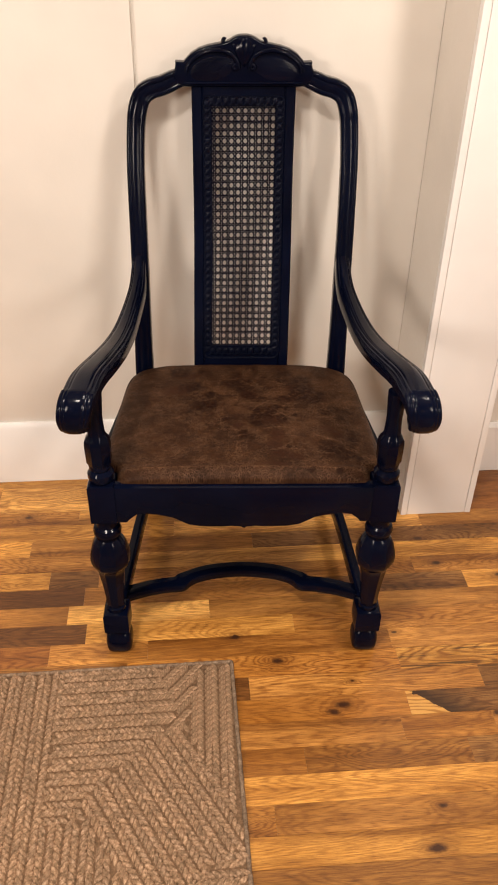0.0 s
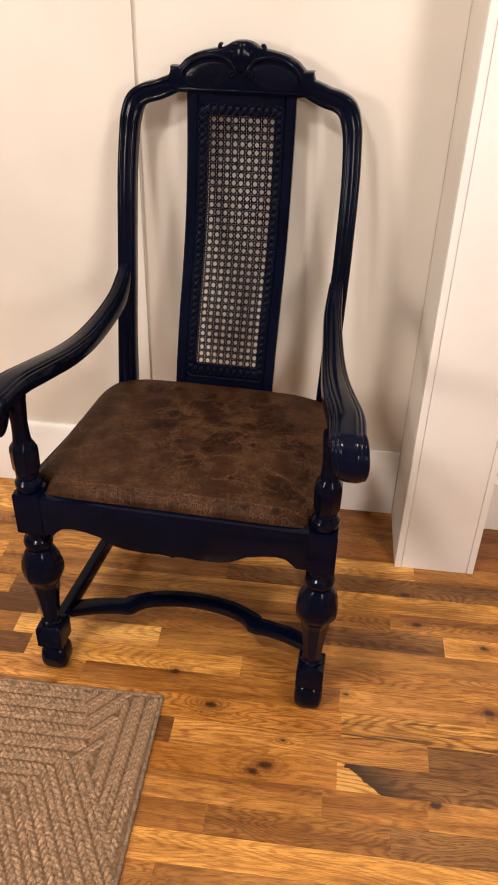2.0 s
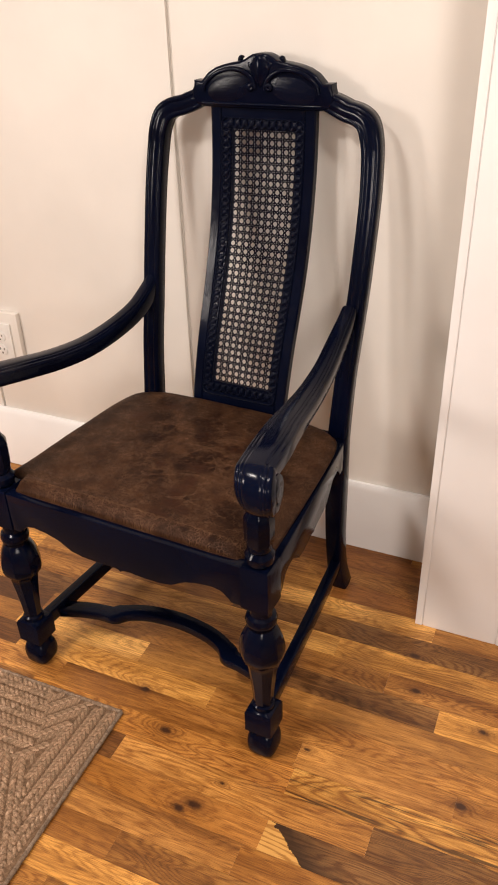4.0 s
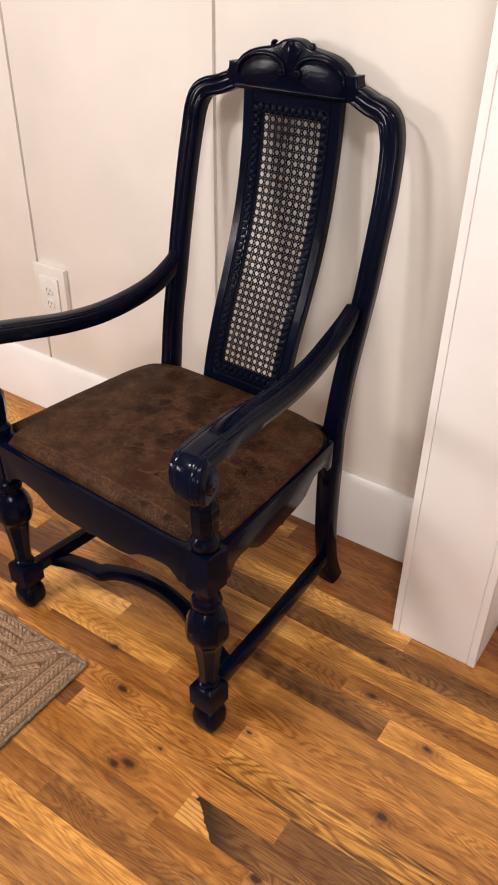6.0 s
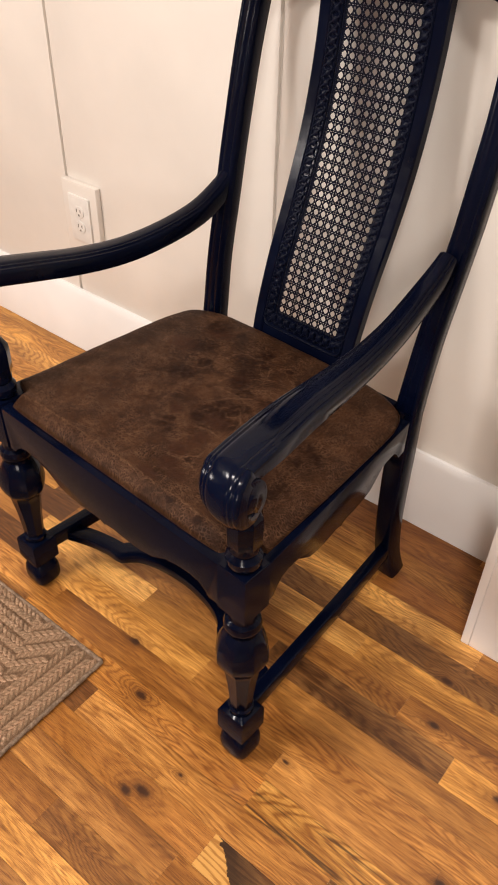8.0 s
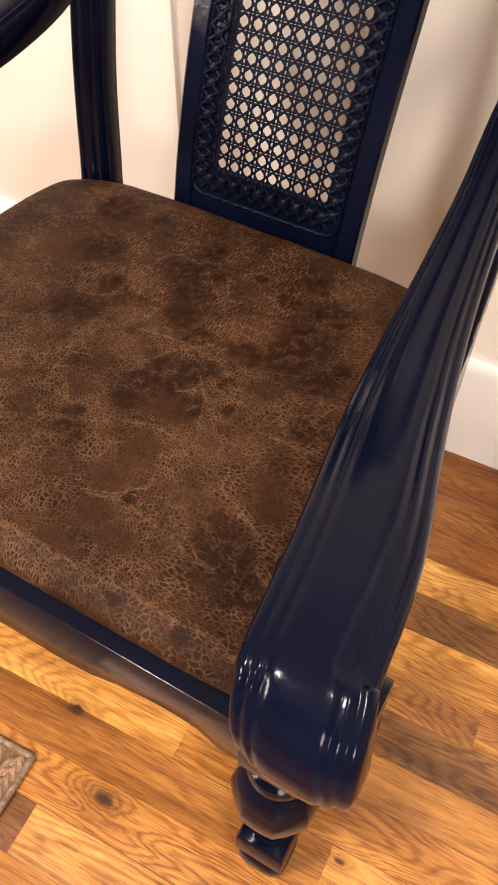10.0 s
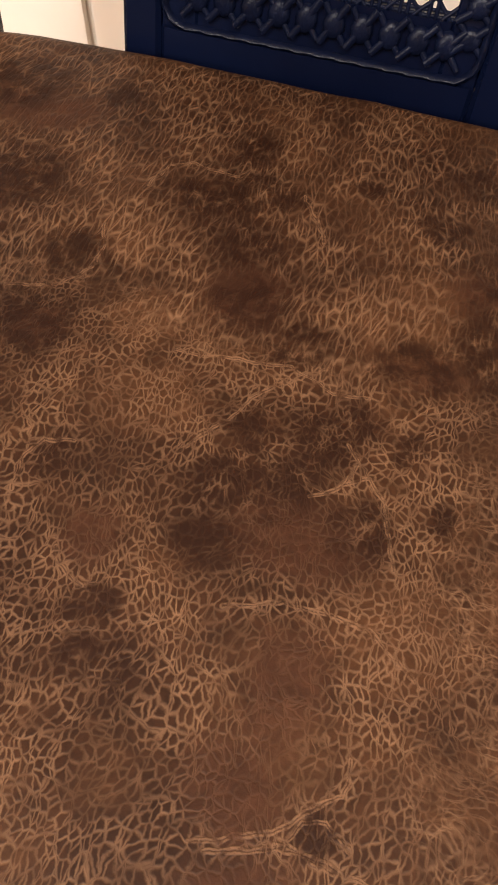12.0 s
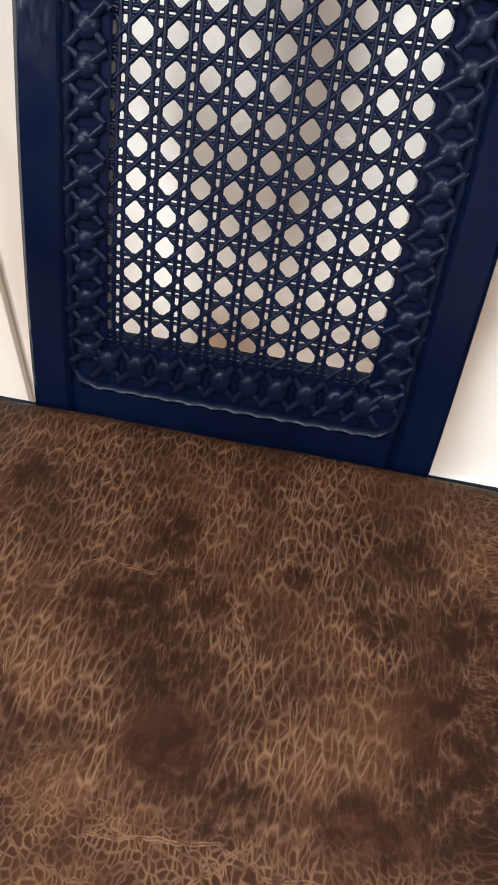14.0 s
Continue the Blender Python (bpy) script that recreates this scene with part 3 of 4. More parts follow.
# panelled bay beyond the post
bay = tagged(part("wall_bay", box(PX1 + 0.001, SIDE_Y + 0.03, 0, 3.199, WALL_Y + 0.011, 2.549), M_WALL), "white panelled wall bay with a recessed field", "wall", **structure)
part("bottom_rail", skirting(PX1 + 0.0005, 0.799, SIDE_Y + 0.0295, 0.156, 0.020, 0.006), M_TRIM, bay)
part("upright", box(0.800, SIDE_Y - 0.006, 0.001, 0.905, SIDE_Y + 0.0295, 2.548, 0.002), M_TRIM, bay)
part("bottom_rail", skirting(0.9055, 3.199, SIDE_Y + 0.0295, 0.156, 0.020, 0.006), M_TRIM, bay)


# ---- socket outlet ----
def outlet():
    o = thing("socket_outlet", "white double socket outlet on a raised wooden mounting block", "outlet", at=(-0.757, WALL_Y, 0.408))
    part("mounting_block", box(-0.060, -0.016, -0.088, 0.060, -0.0005, 0.088, 0.003), M_WALL, o)
    pl = part("cover_plate", box(-0.036, -0.0215, -0.058, 0.036, -0.0165, 0.058, 0.002), M_PLATE, o)
    for z in (0.0195, -0.0195):
        f = [(0.0165 * math.cos(a) * (1 if abs(math.sin(a)) < 0.8 else 0.95), z + max(-0.0135, min(0.0135, 0.0165 * math.sin(a)))) for a in np.linspace(0, 2 * math.pi, 25)[:-1]]
        rc = part("receptacle", plate(f, -0.0235, -0.0216, 0.0006), M_PLATE, o)
        for x, h in ((-0.0063, 0.0085), (0.0063, 0.0068)):
            part("slot", box(x - 0.0011, -0.0242, z - h / 2 + 0.003, x + 0.0011, -0.0236, z + h / 2 + 0.003), M_SLOT, rc)
        part("ground_hole", box(-0.0024, -0.0242, z - 0.0105, 0.0024, -0.0236, z - 0.0058, 0.0002), M_SLOT, rc)
    part("screw", turned([(-0.0005, 0.003, "c"), (0.0008, 0.0025, "c")]), M_PLATE, pl).matrix_local = pose(0, -0.0216, 0, 90, 0, 0)
    return o


outlet()


# ---- armchair ----
def yback(z):
    """Rake of the back: depth of its middle at height z."""
    zs = [0.36, 0.465, 0.58, 0.697, 0.81, 0.925, 1.03, 1.15]
    ys = [0.154, 0.166, 0.197, 0.240, 0.276, 0.297, 0.304, 0.306]
    i = max(0, min(len(zs) - 2, sum(z > k for k in zs) - 1))
    p = [ys[max(i - 1, 0)], ys[i], ys[i + 1], ys[min(i + 2, len(ys) - 1)]]
    t = (z - zs[i]) / (zs[i + 1] - zs[i])
    return 0.5 * (2 * p[1] + (p[2] - p[0]) * t + (2 * p[0] - 5 * p[1] + 4 * p[2] - p[3]) * t * t + (3 * p[1] - p[0] - 3 * p[2] + p[3]) * t ** 3)


ZS = np.linspace(0.40, 1.08, 240)
YS = np.array([yback(z) for z in ZS])
ARC = np.concatenate([[0], np.cumsum(np.hypot(np.diff(ZS), np.diff(YS)))])


def on_back(x, s, d=0.0):
    """Point of the curved back: x across, s along its curve, d forward of its front face."""
    z, y = float(np.interp(s, ARC, ZS)), float(np.interp(s, ARC, YS))
    z2, y2 = float(np.interp(s + 0.004, ARC, ZS)), float(np.interp(s + 0.004, ARC, YS))
    n = Vector((0, -(z2 - z), y2 - y)).normalized()
    return Vector((x, y, z)) + n * d


def arc_at(z):
    return float(np.interp(z, ZS, ARC))


def back_slab(x0, x1, s0, s1, d0, d1, n, edge=0.0025):
    """Slab that follows the back's curve, with eased edges."""
    prof = [(x0, d0), (x1, d0), (x1, d1 - edge), (x1 - edge, d1), (x0 + edge, d1), (x0, d1 - edge)]
    return loft([[on_back(x, s, d) for x, d in prof] for s in np.linspace(s0, s1, n)])


def strand(a, b, width, d, thick=0.0011, wave=0.0, phase=0.0):
    n = max(2, int(math.hypot(b[0] - a[0], b[1] - a[1]) / 0.0037 if wave else math.hypot(b[0] - a[0], b[1] - a[1]) / 0.02) + 1)
    u = Vector((b[0] - a[0], b[1] - a[1]))
    u.normalize()
    nx, ns = -u.y * width / 2, u.x * width / 2
    rings = []
    for k in range(n + 1):
        t = k / n
        x, s = a[0] + (b[0] - a[0]) * t, a[1] + (b[1] - a[1]) * t
        h = d + (wave * math.cos(math.pi * (k + phase)) if wave else 0)
        rings.append([on_back(x + nx * k1, s + ns * k1, h + thick * k2) for k1, k2 in ((1, 0), (0.68, 0.72), (0, 1), (-0.68, 0.72), (-1, 0))])
    return loft(rings)


def clip_line(x0, s0, dx, ds, xm, sa, sb):
    lo, hi = -90.0, 90.0
    for p, d, a, b in ((x0, dx, -xm, xm), (s0, ds, sa, sb)):
        t0, t1 = sorted(((a - p) / d, (b - p) / d))
        lo, hi = max(lo, t0), min(hi, t1)
    return ((x0 + dx * lo, s0 + ds * lo), (x0 + dx * hi, s0 + ds * hi)) if hi - lo > 0.006 else None


def armchair():
    c = thing("armchair", "tall navy-painted carved wooden armchair with cane back and brown leather seat", "armchair", at=(0.0145, 1.4215, 0), turn=-3.2)

    # --- front legs running up into the arm posts
    leg = [(0.0008, 0.0195, "s"), (0.004, 0.0240, "s"), (0.010, 0.0268, "s"), (0.020, 0.0280, "s"), (0.032, 0.0280, "s"), (0.042, 0.0266, "s"), (0.050, 0.0236, "s"), (0.056, 0.0205, "c"), (0.060, 0.0205, "c"),
           (0.062, 0.0240, "q"), (0.066, 0.0265, "q"), (0.112, 0.0265, "q"), (0.117, 0.0240, "q"), (0.119, 0.0205, "c"), (0.128, 0.0205, "c"), (0.131, 0.0168, "o"),
           (0.165, 0.0188, "o"), (0.200, 0.0220, "o"), (0.224, 0.0250, "o"), (0.238, 0.0268, "o"), (0.243, 0.0305, "b"), (0.250, 0.0355, "b"), (0.259, 0.0382, "b"), (0.270, 0.0388, "b"), (0.285, 0.0372, "b"), (0.300, 0.0332, "b"),
           (0.313, 0.0275, "b"), (0.320, 0.0230, "c"), (0.325, 0.0235, "c"), (0.330, 0.0265, "c"), (0.338, 0.0278, "c"), (0.346, 0.0255, "c"), (0.350, 0.0205, "c"), (0.358, 0.0195, "c"), (0.3685, 0.0215, "c")]
    knee = [(0.3688, 0.0235, "q"), (0.3713, 0.0252, "q"), (0.4545, 0.0252, "q"), (0.4580, 0.0235, "q")]
    stem = [(0.4585, 0.018, "c"), (0.462, 0.0225, "c"), (0.469, 0.0245, "c"), (0.477, 0.0245, "c"), (0.482, 0.021, "c"), (0.485, 0.0185, "c"), (0.489, 0.0205, "c"), (0.493, 0.0205, "c"),
            (0.497, 0.0195, "o"), (0.504, 0.0222, "o"), (0.540, 0.0230, "o"), (0.549, 0.0222, "o"), (0.556, 0.0190, "o"), (0.562, 0.0160, "c"), (0.578, 0.0148, "c"),
            (0.598, 0.0142, "c"), (0.617, 0.0155, "c"), (0.634, 0.0168, "c"), (0.649, 0.0172, "c")]
    for s in (-1, 1):
        cx, cy = 0.2665 * s, -0.272
        lg = part("front_leg", turned(leg, cx, cy), M_NAVY, c, "turned navy leg with a faceted bulb", 30)
        part("leg_block", turned(knee, cx, cy), M_NAVY, lg, smooth=30)
        part("arm_post", turned(stem, cx, cy), M_NAVY, c, smooth=30)

    # --- back posts: foot to shoulder in one bent length
    w, d = 0.0370, 0.034
    moulded = [(-w / 2, d / 2 - 0.004), (-w / 2 + 0.004, d / 2), (w / 2 - 0.004, d / 2), (w / 2, d / 2 - 0.004),
               (w / 2, -d / 2 + 0.006), (w / 2 - 0.0022, -d / 2 + 0.0016), (w / 2 - 0.0058, -d / 2), (w / 2 - 0.0088, -d / 2 + 0.0008), (w / 2 - 0.0102, -d / 2 + 0.0017),
               (w / 2 - 0.0135, -d / 2 + 0.0006), (0.0, -d / 2 - 0.0008), (-w / 2 + 0.0135, -d / 2 + 0.0006),
               (-w / 2 + 0.0102, -d / 2 + 0.0017), (-w / 2 + 0.0088, -d / 2 + 0.0008), (-w / 2 + 0.0058, -d / 2), (-w / 2 + 0.0022, -d / 2 + 0.0016), (-w / 2, -d / 2 + 0.006)]
    line = [(0.232, 0.222, 0.001, 1.18), (0.232, 0.214, 0.018, 1.12), (0.230, 0.198, 0.075, 0.98), (0.228, 0.186, 0.17, 1.02), (0.227, 0.183, 0.30, 1.10), (0.226, 0.186, 0.43, 1.12),
            (0.226, 0.203, 0.55, 1.02), (0.227, 0.228, 0.66, 1.0), (0.228, 0.252, 0.77, 0.98), (0.228, 0.276, 0.88, 0.98), (0.224, 0.291, 0.955, 1.0),
            (0.219, 0.296, 0.990, 1.04), (0.2085, 0.301, 1.0165, 1.06), (0.190, 0.306, 1.0290, 1.02), (0.168, 0.310, 1.0345, 1.0), (0.152, 0.313, 1.0405, 1.0), (0.138, 0.3145, 1.0460, 0.95), (0.122, 0.3160, 1.0500, 0.80)]
    for s in (-1, 1):
        low = smooth_path([(x * s, y, z, k) for x, y, z, k in line[:6]], 5)
        part("back_leg", sweep(low, round_rect(0.036, 0.041, 0.004, 2), Vector((0, 1, 0)), [(p[3] * 0.99, 1.0 if p[2] < 0.33 else 1.0 - 1.9 * (p[2] - 0.33)) for p in low]), M_NAVY, c, "plain splayed navy back leg", 50)
        pts = smooth_path([(x * s, y, z, k) for x, y, z, k in line[5:]], 5)
        bp = part("back_post", sweep(pts, moulded, Vector((0, 1, 0)), [(p[3], 1.0 if p[2] > 0.05 else 1.1) for p in pts]), M_NAVY, c, "raked moulded navy back post", 50)
        part("plug", turned([(0, 0.0042, "c"), (0.0022, 0.0036, "c"), (0.003, 0.002, "c")]), M_NAVY, bp).matrix_local = pose(s * 0.2440 - 0.0041, 0.216 + s * 0.004, 0.602, 0, 90 * s, 0)

    # --- crest rail with carved scrolls and shell
    half = [(0.0, 1.1285), (0.009, 1.1280), (0.016, 1.1265), (0.024, 1.1228), (0.031, 1.1185), (0.040, 1.1150), (0.056, 1.1125), (0.074, 1.1090), (0.092, 1.1035), (0.108, 1.0945), (0.1195, 1.0830), (0.1225, 1.0795), (0.1392, 1.0802), (0.1388, 1.0755), (0.1400, 1.0690),
            (0.1425, 1.0625), (0.1445, 1.0570), (0.1425, 1.0490), (0.1370, 1.0410), (0.1300, 1.0362), (0.1220, 1.0340), (0.1130, 1.0335), (0.0, 1.0335)]
    out = [(x, z) for x, z in half] + [(-x, z) for x, z in half[-2:0:-1]]
    y0 = 0.315
    crest = part("crest_rail", plate(out, y0 - 0.019, y0 + 0.009, 0.0048, 3), M_NAVY, c, "carved navy crest rail with scrolls and shell", 45)
    bead = [(0.0042 * math.cos(a), 0.0042 * math.sin(a)) for a in np.linspace(0, 2 * math.pi, 11)[:-1]]
    part("bead", sweep([(x, y0 - 0.0195, 1.0410) for x in np.linspace(-0.121, 0.121, 8)], bead, Vector((0, 1, 0)), [(0.75, 0.75)] * 8), M_NAVY, crest)
    for s in (-1, 1):
        # C-scroll: eye beside the shell, up over the arch and down to the ear
        eye = [(0.0175 + (0.0020 + 0.0048 * k / 9) * math.cos(radians(-200 + 50 * k)), 1.0705 + (0.0020 + 0.0048 * k / 9) * math.sin(radians(-200 + 50 * k))) for k in range(9)]
        rest = [(0.0135, 1.0810), (0.0235, 1.0925), (0.0400, 1.1000), (0.0600, 1.1015), (0.0820, 1.0968), (0.1010, 1.0865), (0.1130, 1.0740), (0.1165, 1.0620)]
        pts = smooth_path([(s * x, y0 - 0.0205, z) for x, z in eye + rest], 3)
        n = len(pts)
        part("scroll", sweep(pts, bead, Vector((0, 1, 0)), [(0.75 + 0.45 * math.sin(math.pi * k / n), 1.05) for k in range(n)]), M_NAVY, crest, smooth=60)
        # small curl that stands up beside the shell
        pts = smooth_path([(s * x, y0 - 0.010, z) for x, z in ((0.0405, 1.1090), (0.0425, 1.1140), (0.0426, 1.1180), (0.0405, 1.1206), (0.0382, 1.1192))], 4)
        part("curl", sweep(pts, bead, Vector((0, 1, 0)), [(1.0, 1.6) for _ in pts]), M_NAVY, crest, smooth=60)
        # swollen field inside the scroll
        bm = bmesh.new()
        bmesh.ops.create_uvsphere(bm, u_segments=20, v_segments=10, radius=1, matrix=Matrix.LocRotScale((s * 0.064, y0 - 0.0165, 1.0670), Euler((0, radians(12 * s), 0)), (0.054, 0.0048, 0.0262)))
        part("field", bm, M_BRUSHED, crest, smooth=60)
        # leaf lobes beside the shell's foot
        bm = bmesh.new()
        bmesh.ops.create_uvsphere(bm, u_segments=12, v_segments=8, radius=1, matrix=Matrix.LocRotScale((s * 0.0165, y0 - 0.0185, 1.1050), Euler((0, radians(40 * s), 0)), (0.0046, 0.0030, 0.0110)))
        part("lobe", bm, M_NAVY, crest, smooth=60)
    bm = bmesh.new()
    bmesh.ops.create_uvsphere(bm, u_segments=32, v_segments=18, radius=1, matrix=Matrix.LocRotScale((0, y0 - 0.0165, 1.0985), None, (0.0215, 0.0085, 0.0290)))
    for v in bm.verts:
        a = math.atan2(v.co.x, v.co.z - 1.055)
        v.co.y -= 0.0009 * math.cos(a * 13)
        if v.co.z < 1.1035:
            v.co.x *= max(0.22, 1 - (1.1035 - v.co.z) * 19)
    part("shell", bm, M_NAVY, crest, "small carved shell", 60)

    # --- splat: frame and woven cane
    s_lo, s_hi = arc_at(0.438), arc_at(1.0345)
    c_lo, c_hi = arc_at(0.4900), arc_at(1.0000)
    hw, bx, ox = 0.108, 0.0865, 0.0668
    n = 30
    fr = part("splat", back_slab(-hw, -bx, s_lo, s_hi, -0.016, 0.002, n), M_NAVY, c, "tall curved navy splat framing woven cane")
    part("frame_side", back_slab(bx, hw, s_lo, s_hi, -0.016, 0.002, n), M_NAVY, fr)
    part("frame_end", back_slab(-bx + 0.0002, bx - 0.0002, s_lo, c_lo - 0.0165, -0.0158, 0.0018, 6), M_NAVY, fr)
    part("frame_end", back_slab(-bx + 0.0002, bx - 0.0002, c_hi + 0.0165, s_hi, -0.0158, 0.0018, 6), M_NAVY, fr)
    part("ledge", join(back_slab(-bx, -ox, c_lo - 0.0165, c_hi + 0.0165, -0.015, -0.0012, n, 0.001), back_slab(ox, bx, c_lo - 0.0165, c_hi + 0.0165, -0.015, -0.0012, n, 0.001),
                       back_slab(-ox, ox, c_lo - 0.0165, c_lo + 0.0120, -0.015, -0.0013, 4, 0.001), back_slab(-ox, ox, c_hi - 0.0045, c_hi + 0.0165, -0.015, -0.0013, 4, 0.001)), M_NAVY, fr)
    # raised edge round the cane, with rounded corners
    xa, sa, sb, r = bx - 0.0016, c_lo - 0.0150, c_hi + 0.0150, 0.013
    loop = []
    for cx, cs, a0 in ((xa - r, sb - r, 0), (-xa + r, sb - r, 90), (-xa + r, sa + r, 180), (xa - r, sa + r, 270)):
        loop += [(cx + r * math.cos(radians(a0 + 15 * k)), cs + r * math.sin(radians(a0 + 15 * k))) for k in range(7)]
    dense = []
    for i, p in enumerate(loop):
        q = loop[(i + 1) % len(loop)]
        m = max(1, int(math.hypot(q[0] - p[0], q[1] - p[1]) / 0.004))
        dense += [(p[0] + (q[0] - p[0]) * k / m, p[1] + (q[1] - p[1]) * k / m) for k in range(m)]
    rings = []
    for i, p in enumerate(dense):
        q, o = dense[(i + 1) % len(dense)], dense[i - 1]
        tx, ts = q[0] - o[0], q[1] - o[1]
        k = math.hypot(tx, ts)
        nx, ns = -ts / k, tx / k
        lift = 0.0009 * math.sin(i * 2.1)
        rings.append([on_back(p[0] + nx * a, p[1] + ns * a, b + lift) for a, b in ((-0.0021, -0.0012), (-0.0014, 0.0014), (0, 0.0023), (0.0014, 0.0014), (0.0021, -0.0012))])
    part("cane_binder", loft(rings, True), M_CANE, fr, smooth=60)

    pitch = 0.01472
    rows = int((c_hi - c_lo) / pitch)
    ph = (c_hi - c_lo) / (rows + 0.35)
    first = c_lo + ph * 0.92
    gap = 0.00190
    side, lo, hi = 0.0775, c_lo - 0.006, c_hi + 0.006
    lean = -0.0035
    for i in range(-5, 6):
        for g in (-gap, gap):
            part("cane_strand", strand((i * pitch + g + lean, lo), (i * pitch + g + lean, hi), 0.0022, -0.0042, 0.0011, 0.0003, i), M_CANE, fr, smooth=70)
    k = first
    while k < c_hi + 0.004:
        for g in (-0.0014, 0.0014):
            part("cane_strand", strand((-side, k + g), (side, k + g), 0.0020, -0.0049, 0.0010, 0.0004, 1), M_CANE, fr, smooth=70)
        k += ph
    for sgn in (-1, 1):
        for i in range(-45, 46):
            seg = clip_line((i + 0.5) * pitch + lean, first, sgn * pitch, ph, side, lo, hi)
            if seg:
                part("cane_strand", strand(*seg, 0.0023, -0.0044 + 0.0002 * sgn, 0.0010, 0.0003, sgn), M_CANE, fr, smooth=70)
    # pegged holes on the ledge with short crossing ties over them
    pegs = [(x, s) for x in ((-0.0768, 0.0768)) for s in np.arange(first - ph * 0.5, c_hi + 0.006, ph)] + [(x * pitch + pitch / 2, s) for x in range(-5, 5) for s in (c_lo + 0.0012, c_hi + 0.0058)]
    for i, (x, s) in enumerate(pegs):
        tall = 1.0 if abs(x) > 0.0760 else 1.25
        rg = [[on_back(x + h * math.cos(a), s + h * tall * math.sin(a), d) for a in np.linspace(0, 2 * math.pi, 13)[:-1]] for h, d in ((0.0060, -0.0014), (0.0058, 0.0006), (0.0046, 0.0020), (0.0025, 0.0027), (0.0008, 0.0029))]
        part("peg", loft(rg), M_CANE, fr, smooth=60)
        wide = abs(x) > 0.0760
        off = 0.0011 * math.sin(i * 2.7)
        for sgn in (-1, 1):
            a, b = (0.0085, ph * 0.5) if wide else (pitch * 0.5, 0.0098)
            part("tie", strand((x - a + off, s - sgn * b), (x + a - off, s + sgn * b + off), 0.0040 if sgn > 0 else 0.0034, 0.0007 + 0.0005 * sgn, 0.0014), M_CANE, fr, smooth=70)

    # --- seat rails with shaped lower edges
    def apron(length, top, ends, hollow, belly, point, top2=None):
        h = length / 2
        prof = [(-h, ends), (-h + 0.020, ends), (-h + 0.024, ends + 0.006), (-h + 0.038, hollow - 0.003), (-h + 0.055, hollow), (-h + 0.080, hollow - 0.003), (-h * 0.56, (hollow * 1.4 + belly * 0.6) / 2),
                (-h * 0.44, belly + 0.006), (-h * 0.34, belly + 0.001), (-h * 0.18, belly), (-h * 0.09, belly + 0.0015), (-0.006, belly), (0, point)]
        low = prof + [(-x, z) for x, z in prof[-2::-1]]
        return [(-h, top), *low, (h, top if top2 is None else top2)]

    r1 = plate(apron(0.485, 0.4545, 0.372, 0.393, 0.360, 0.356), -0.2955, -0.2735, 0.002)
    part("front_rail", r1, M_NAVY, c, "scalloped navy front seat rail")
    for s in (-1, 1):
        r2 = part("side_rail", plate(apron(0.402, *((0.4515, 0.374, 0.398, 0.364, 0.360, 0.436) if s > 0 else (0.436, 0.374, 0.398, 0.364, 0.360, 0.4515))), 0, 0.034, 0.002), M_NAVY, c, "scalloped navy side seat rail")
        # from the leg block to the back post
        r2.matrix_local = Matrix.Translation((s * 0.2705, -0.053, 0)) @ Matrix.Rotation(math.atan2(0.432 * s, -0.042), 4, "Z")
    part("back_rail", box(-0.208, 0.150, 0.372, 0.208, 0.178, 0.440, 0.002), M_NAVY, c)

    # --- stretchers
    for s in (-1, 1):
        bar = round_rect(0.022, 0.032, 0.003, 2)
        part("side_stretcher", sweep([(s * 0.2635, -0.252, 0.090), (s * 0.248, 0.0, 0.089), (s * 0.2330, 0.186, 0.088)], bar, Vector((0, 0, 1))), M_NAVY, c)
    curve = [(-0.259, -0.186), (-0.234, -0.176), (-0.205, -0.166), (-0.170, -0.158), (-0.142, -0.154), (-0.128, -0.142), (-0.100, -0.126), (-0.060, -0.114), (0, -0.108)]
    pts = smooth_path([(x, y - 0.014, 0.080) for x, y in curve + [(-x, y) for x, y in curve[-2::-1]]], 4)
    wid = [(1.0 + 0.25 * math.exp(-((abs(p[0]) - 0.135) / 0.012) ** 2), 1.0) for p in pts]
    part("cross_stretcher", sweep(pts, round_rect(0.031, 0.021, 0.003, 2), Vector((0, 0, 1)), wid), M_NAVY, c, "flat serpentine navy cross stretcher")

    # --- arms: dip from the back post, rise over the arm post, roll under at the front
    half = [(0.0, 0.545), (0.12, 0.54), (0.20, 0.525), (0.240, 0.495), (0.262, 0.455), (0.275, 0.448), (0.295, 0.465), (0.325, 0.462), (0.350, 0.425), (0.368, 0.368), (0.385, 0.352), (0.410, 0.362), (0.445, 0.340), (0.480, 0.260), (0.5, 0.12), (0.5, -0.42), (0.46, -0.5), (0.25, -0.5)]
    prof = half + [(-a, b) for a, b in half[:0:-1]]
    stem_line = [(0.2255, 0.222, 0.692, 0.029, 0.033), (0.2255, 0.200, 0.676, 0.032, 0.034), (0.2270, 0.145, 0.652, 0.036, 0.034), (0.2350, 0.070, 0.6370, 0.039, 0.033), (0.2435, -0.015, 0.6330, 0.0435, 0.032),
                 (0.2535, -0.100, 0.6415, 0.0490, 0.0315), (0.2665, -0.185, 0.6575, 0.0550, 0.031), (0.2810, -0.262, 0.6705, 0.0590, 0.029)]
    cy, cz, R, deep = -0.3225, 0.6400, 0.0325, 0.80
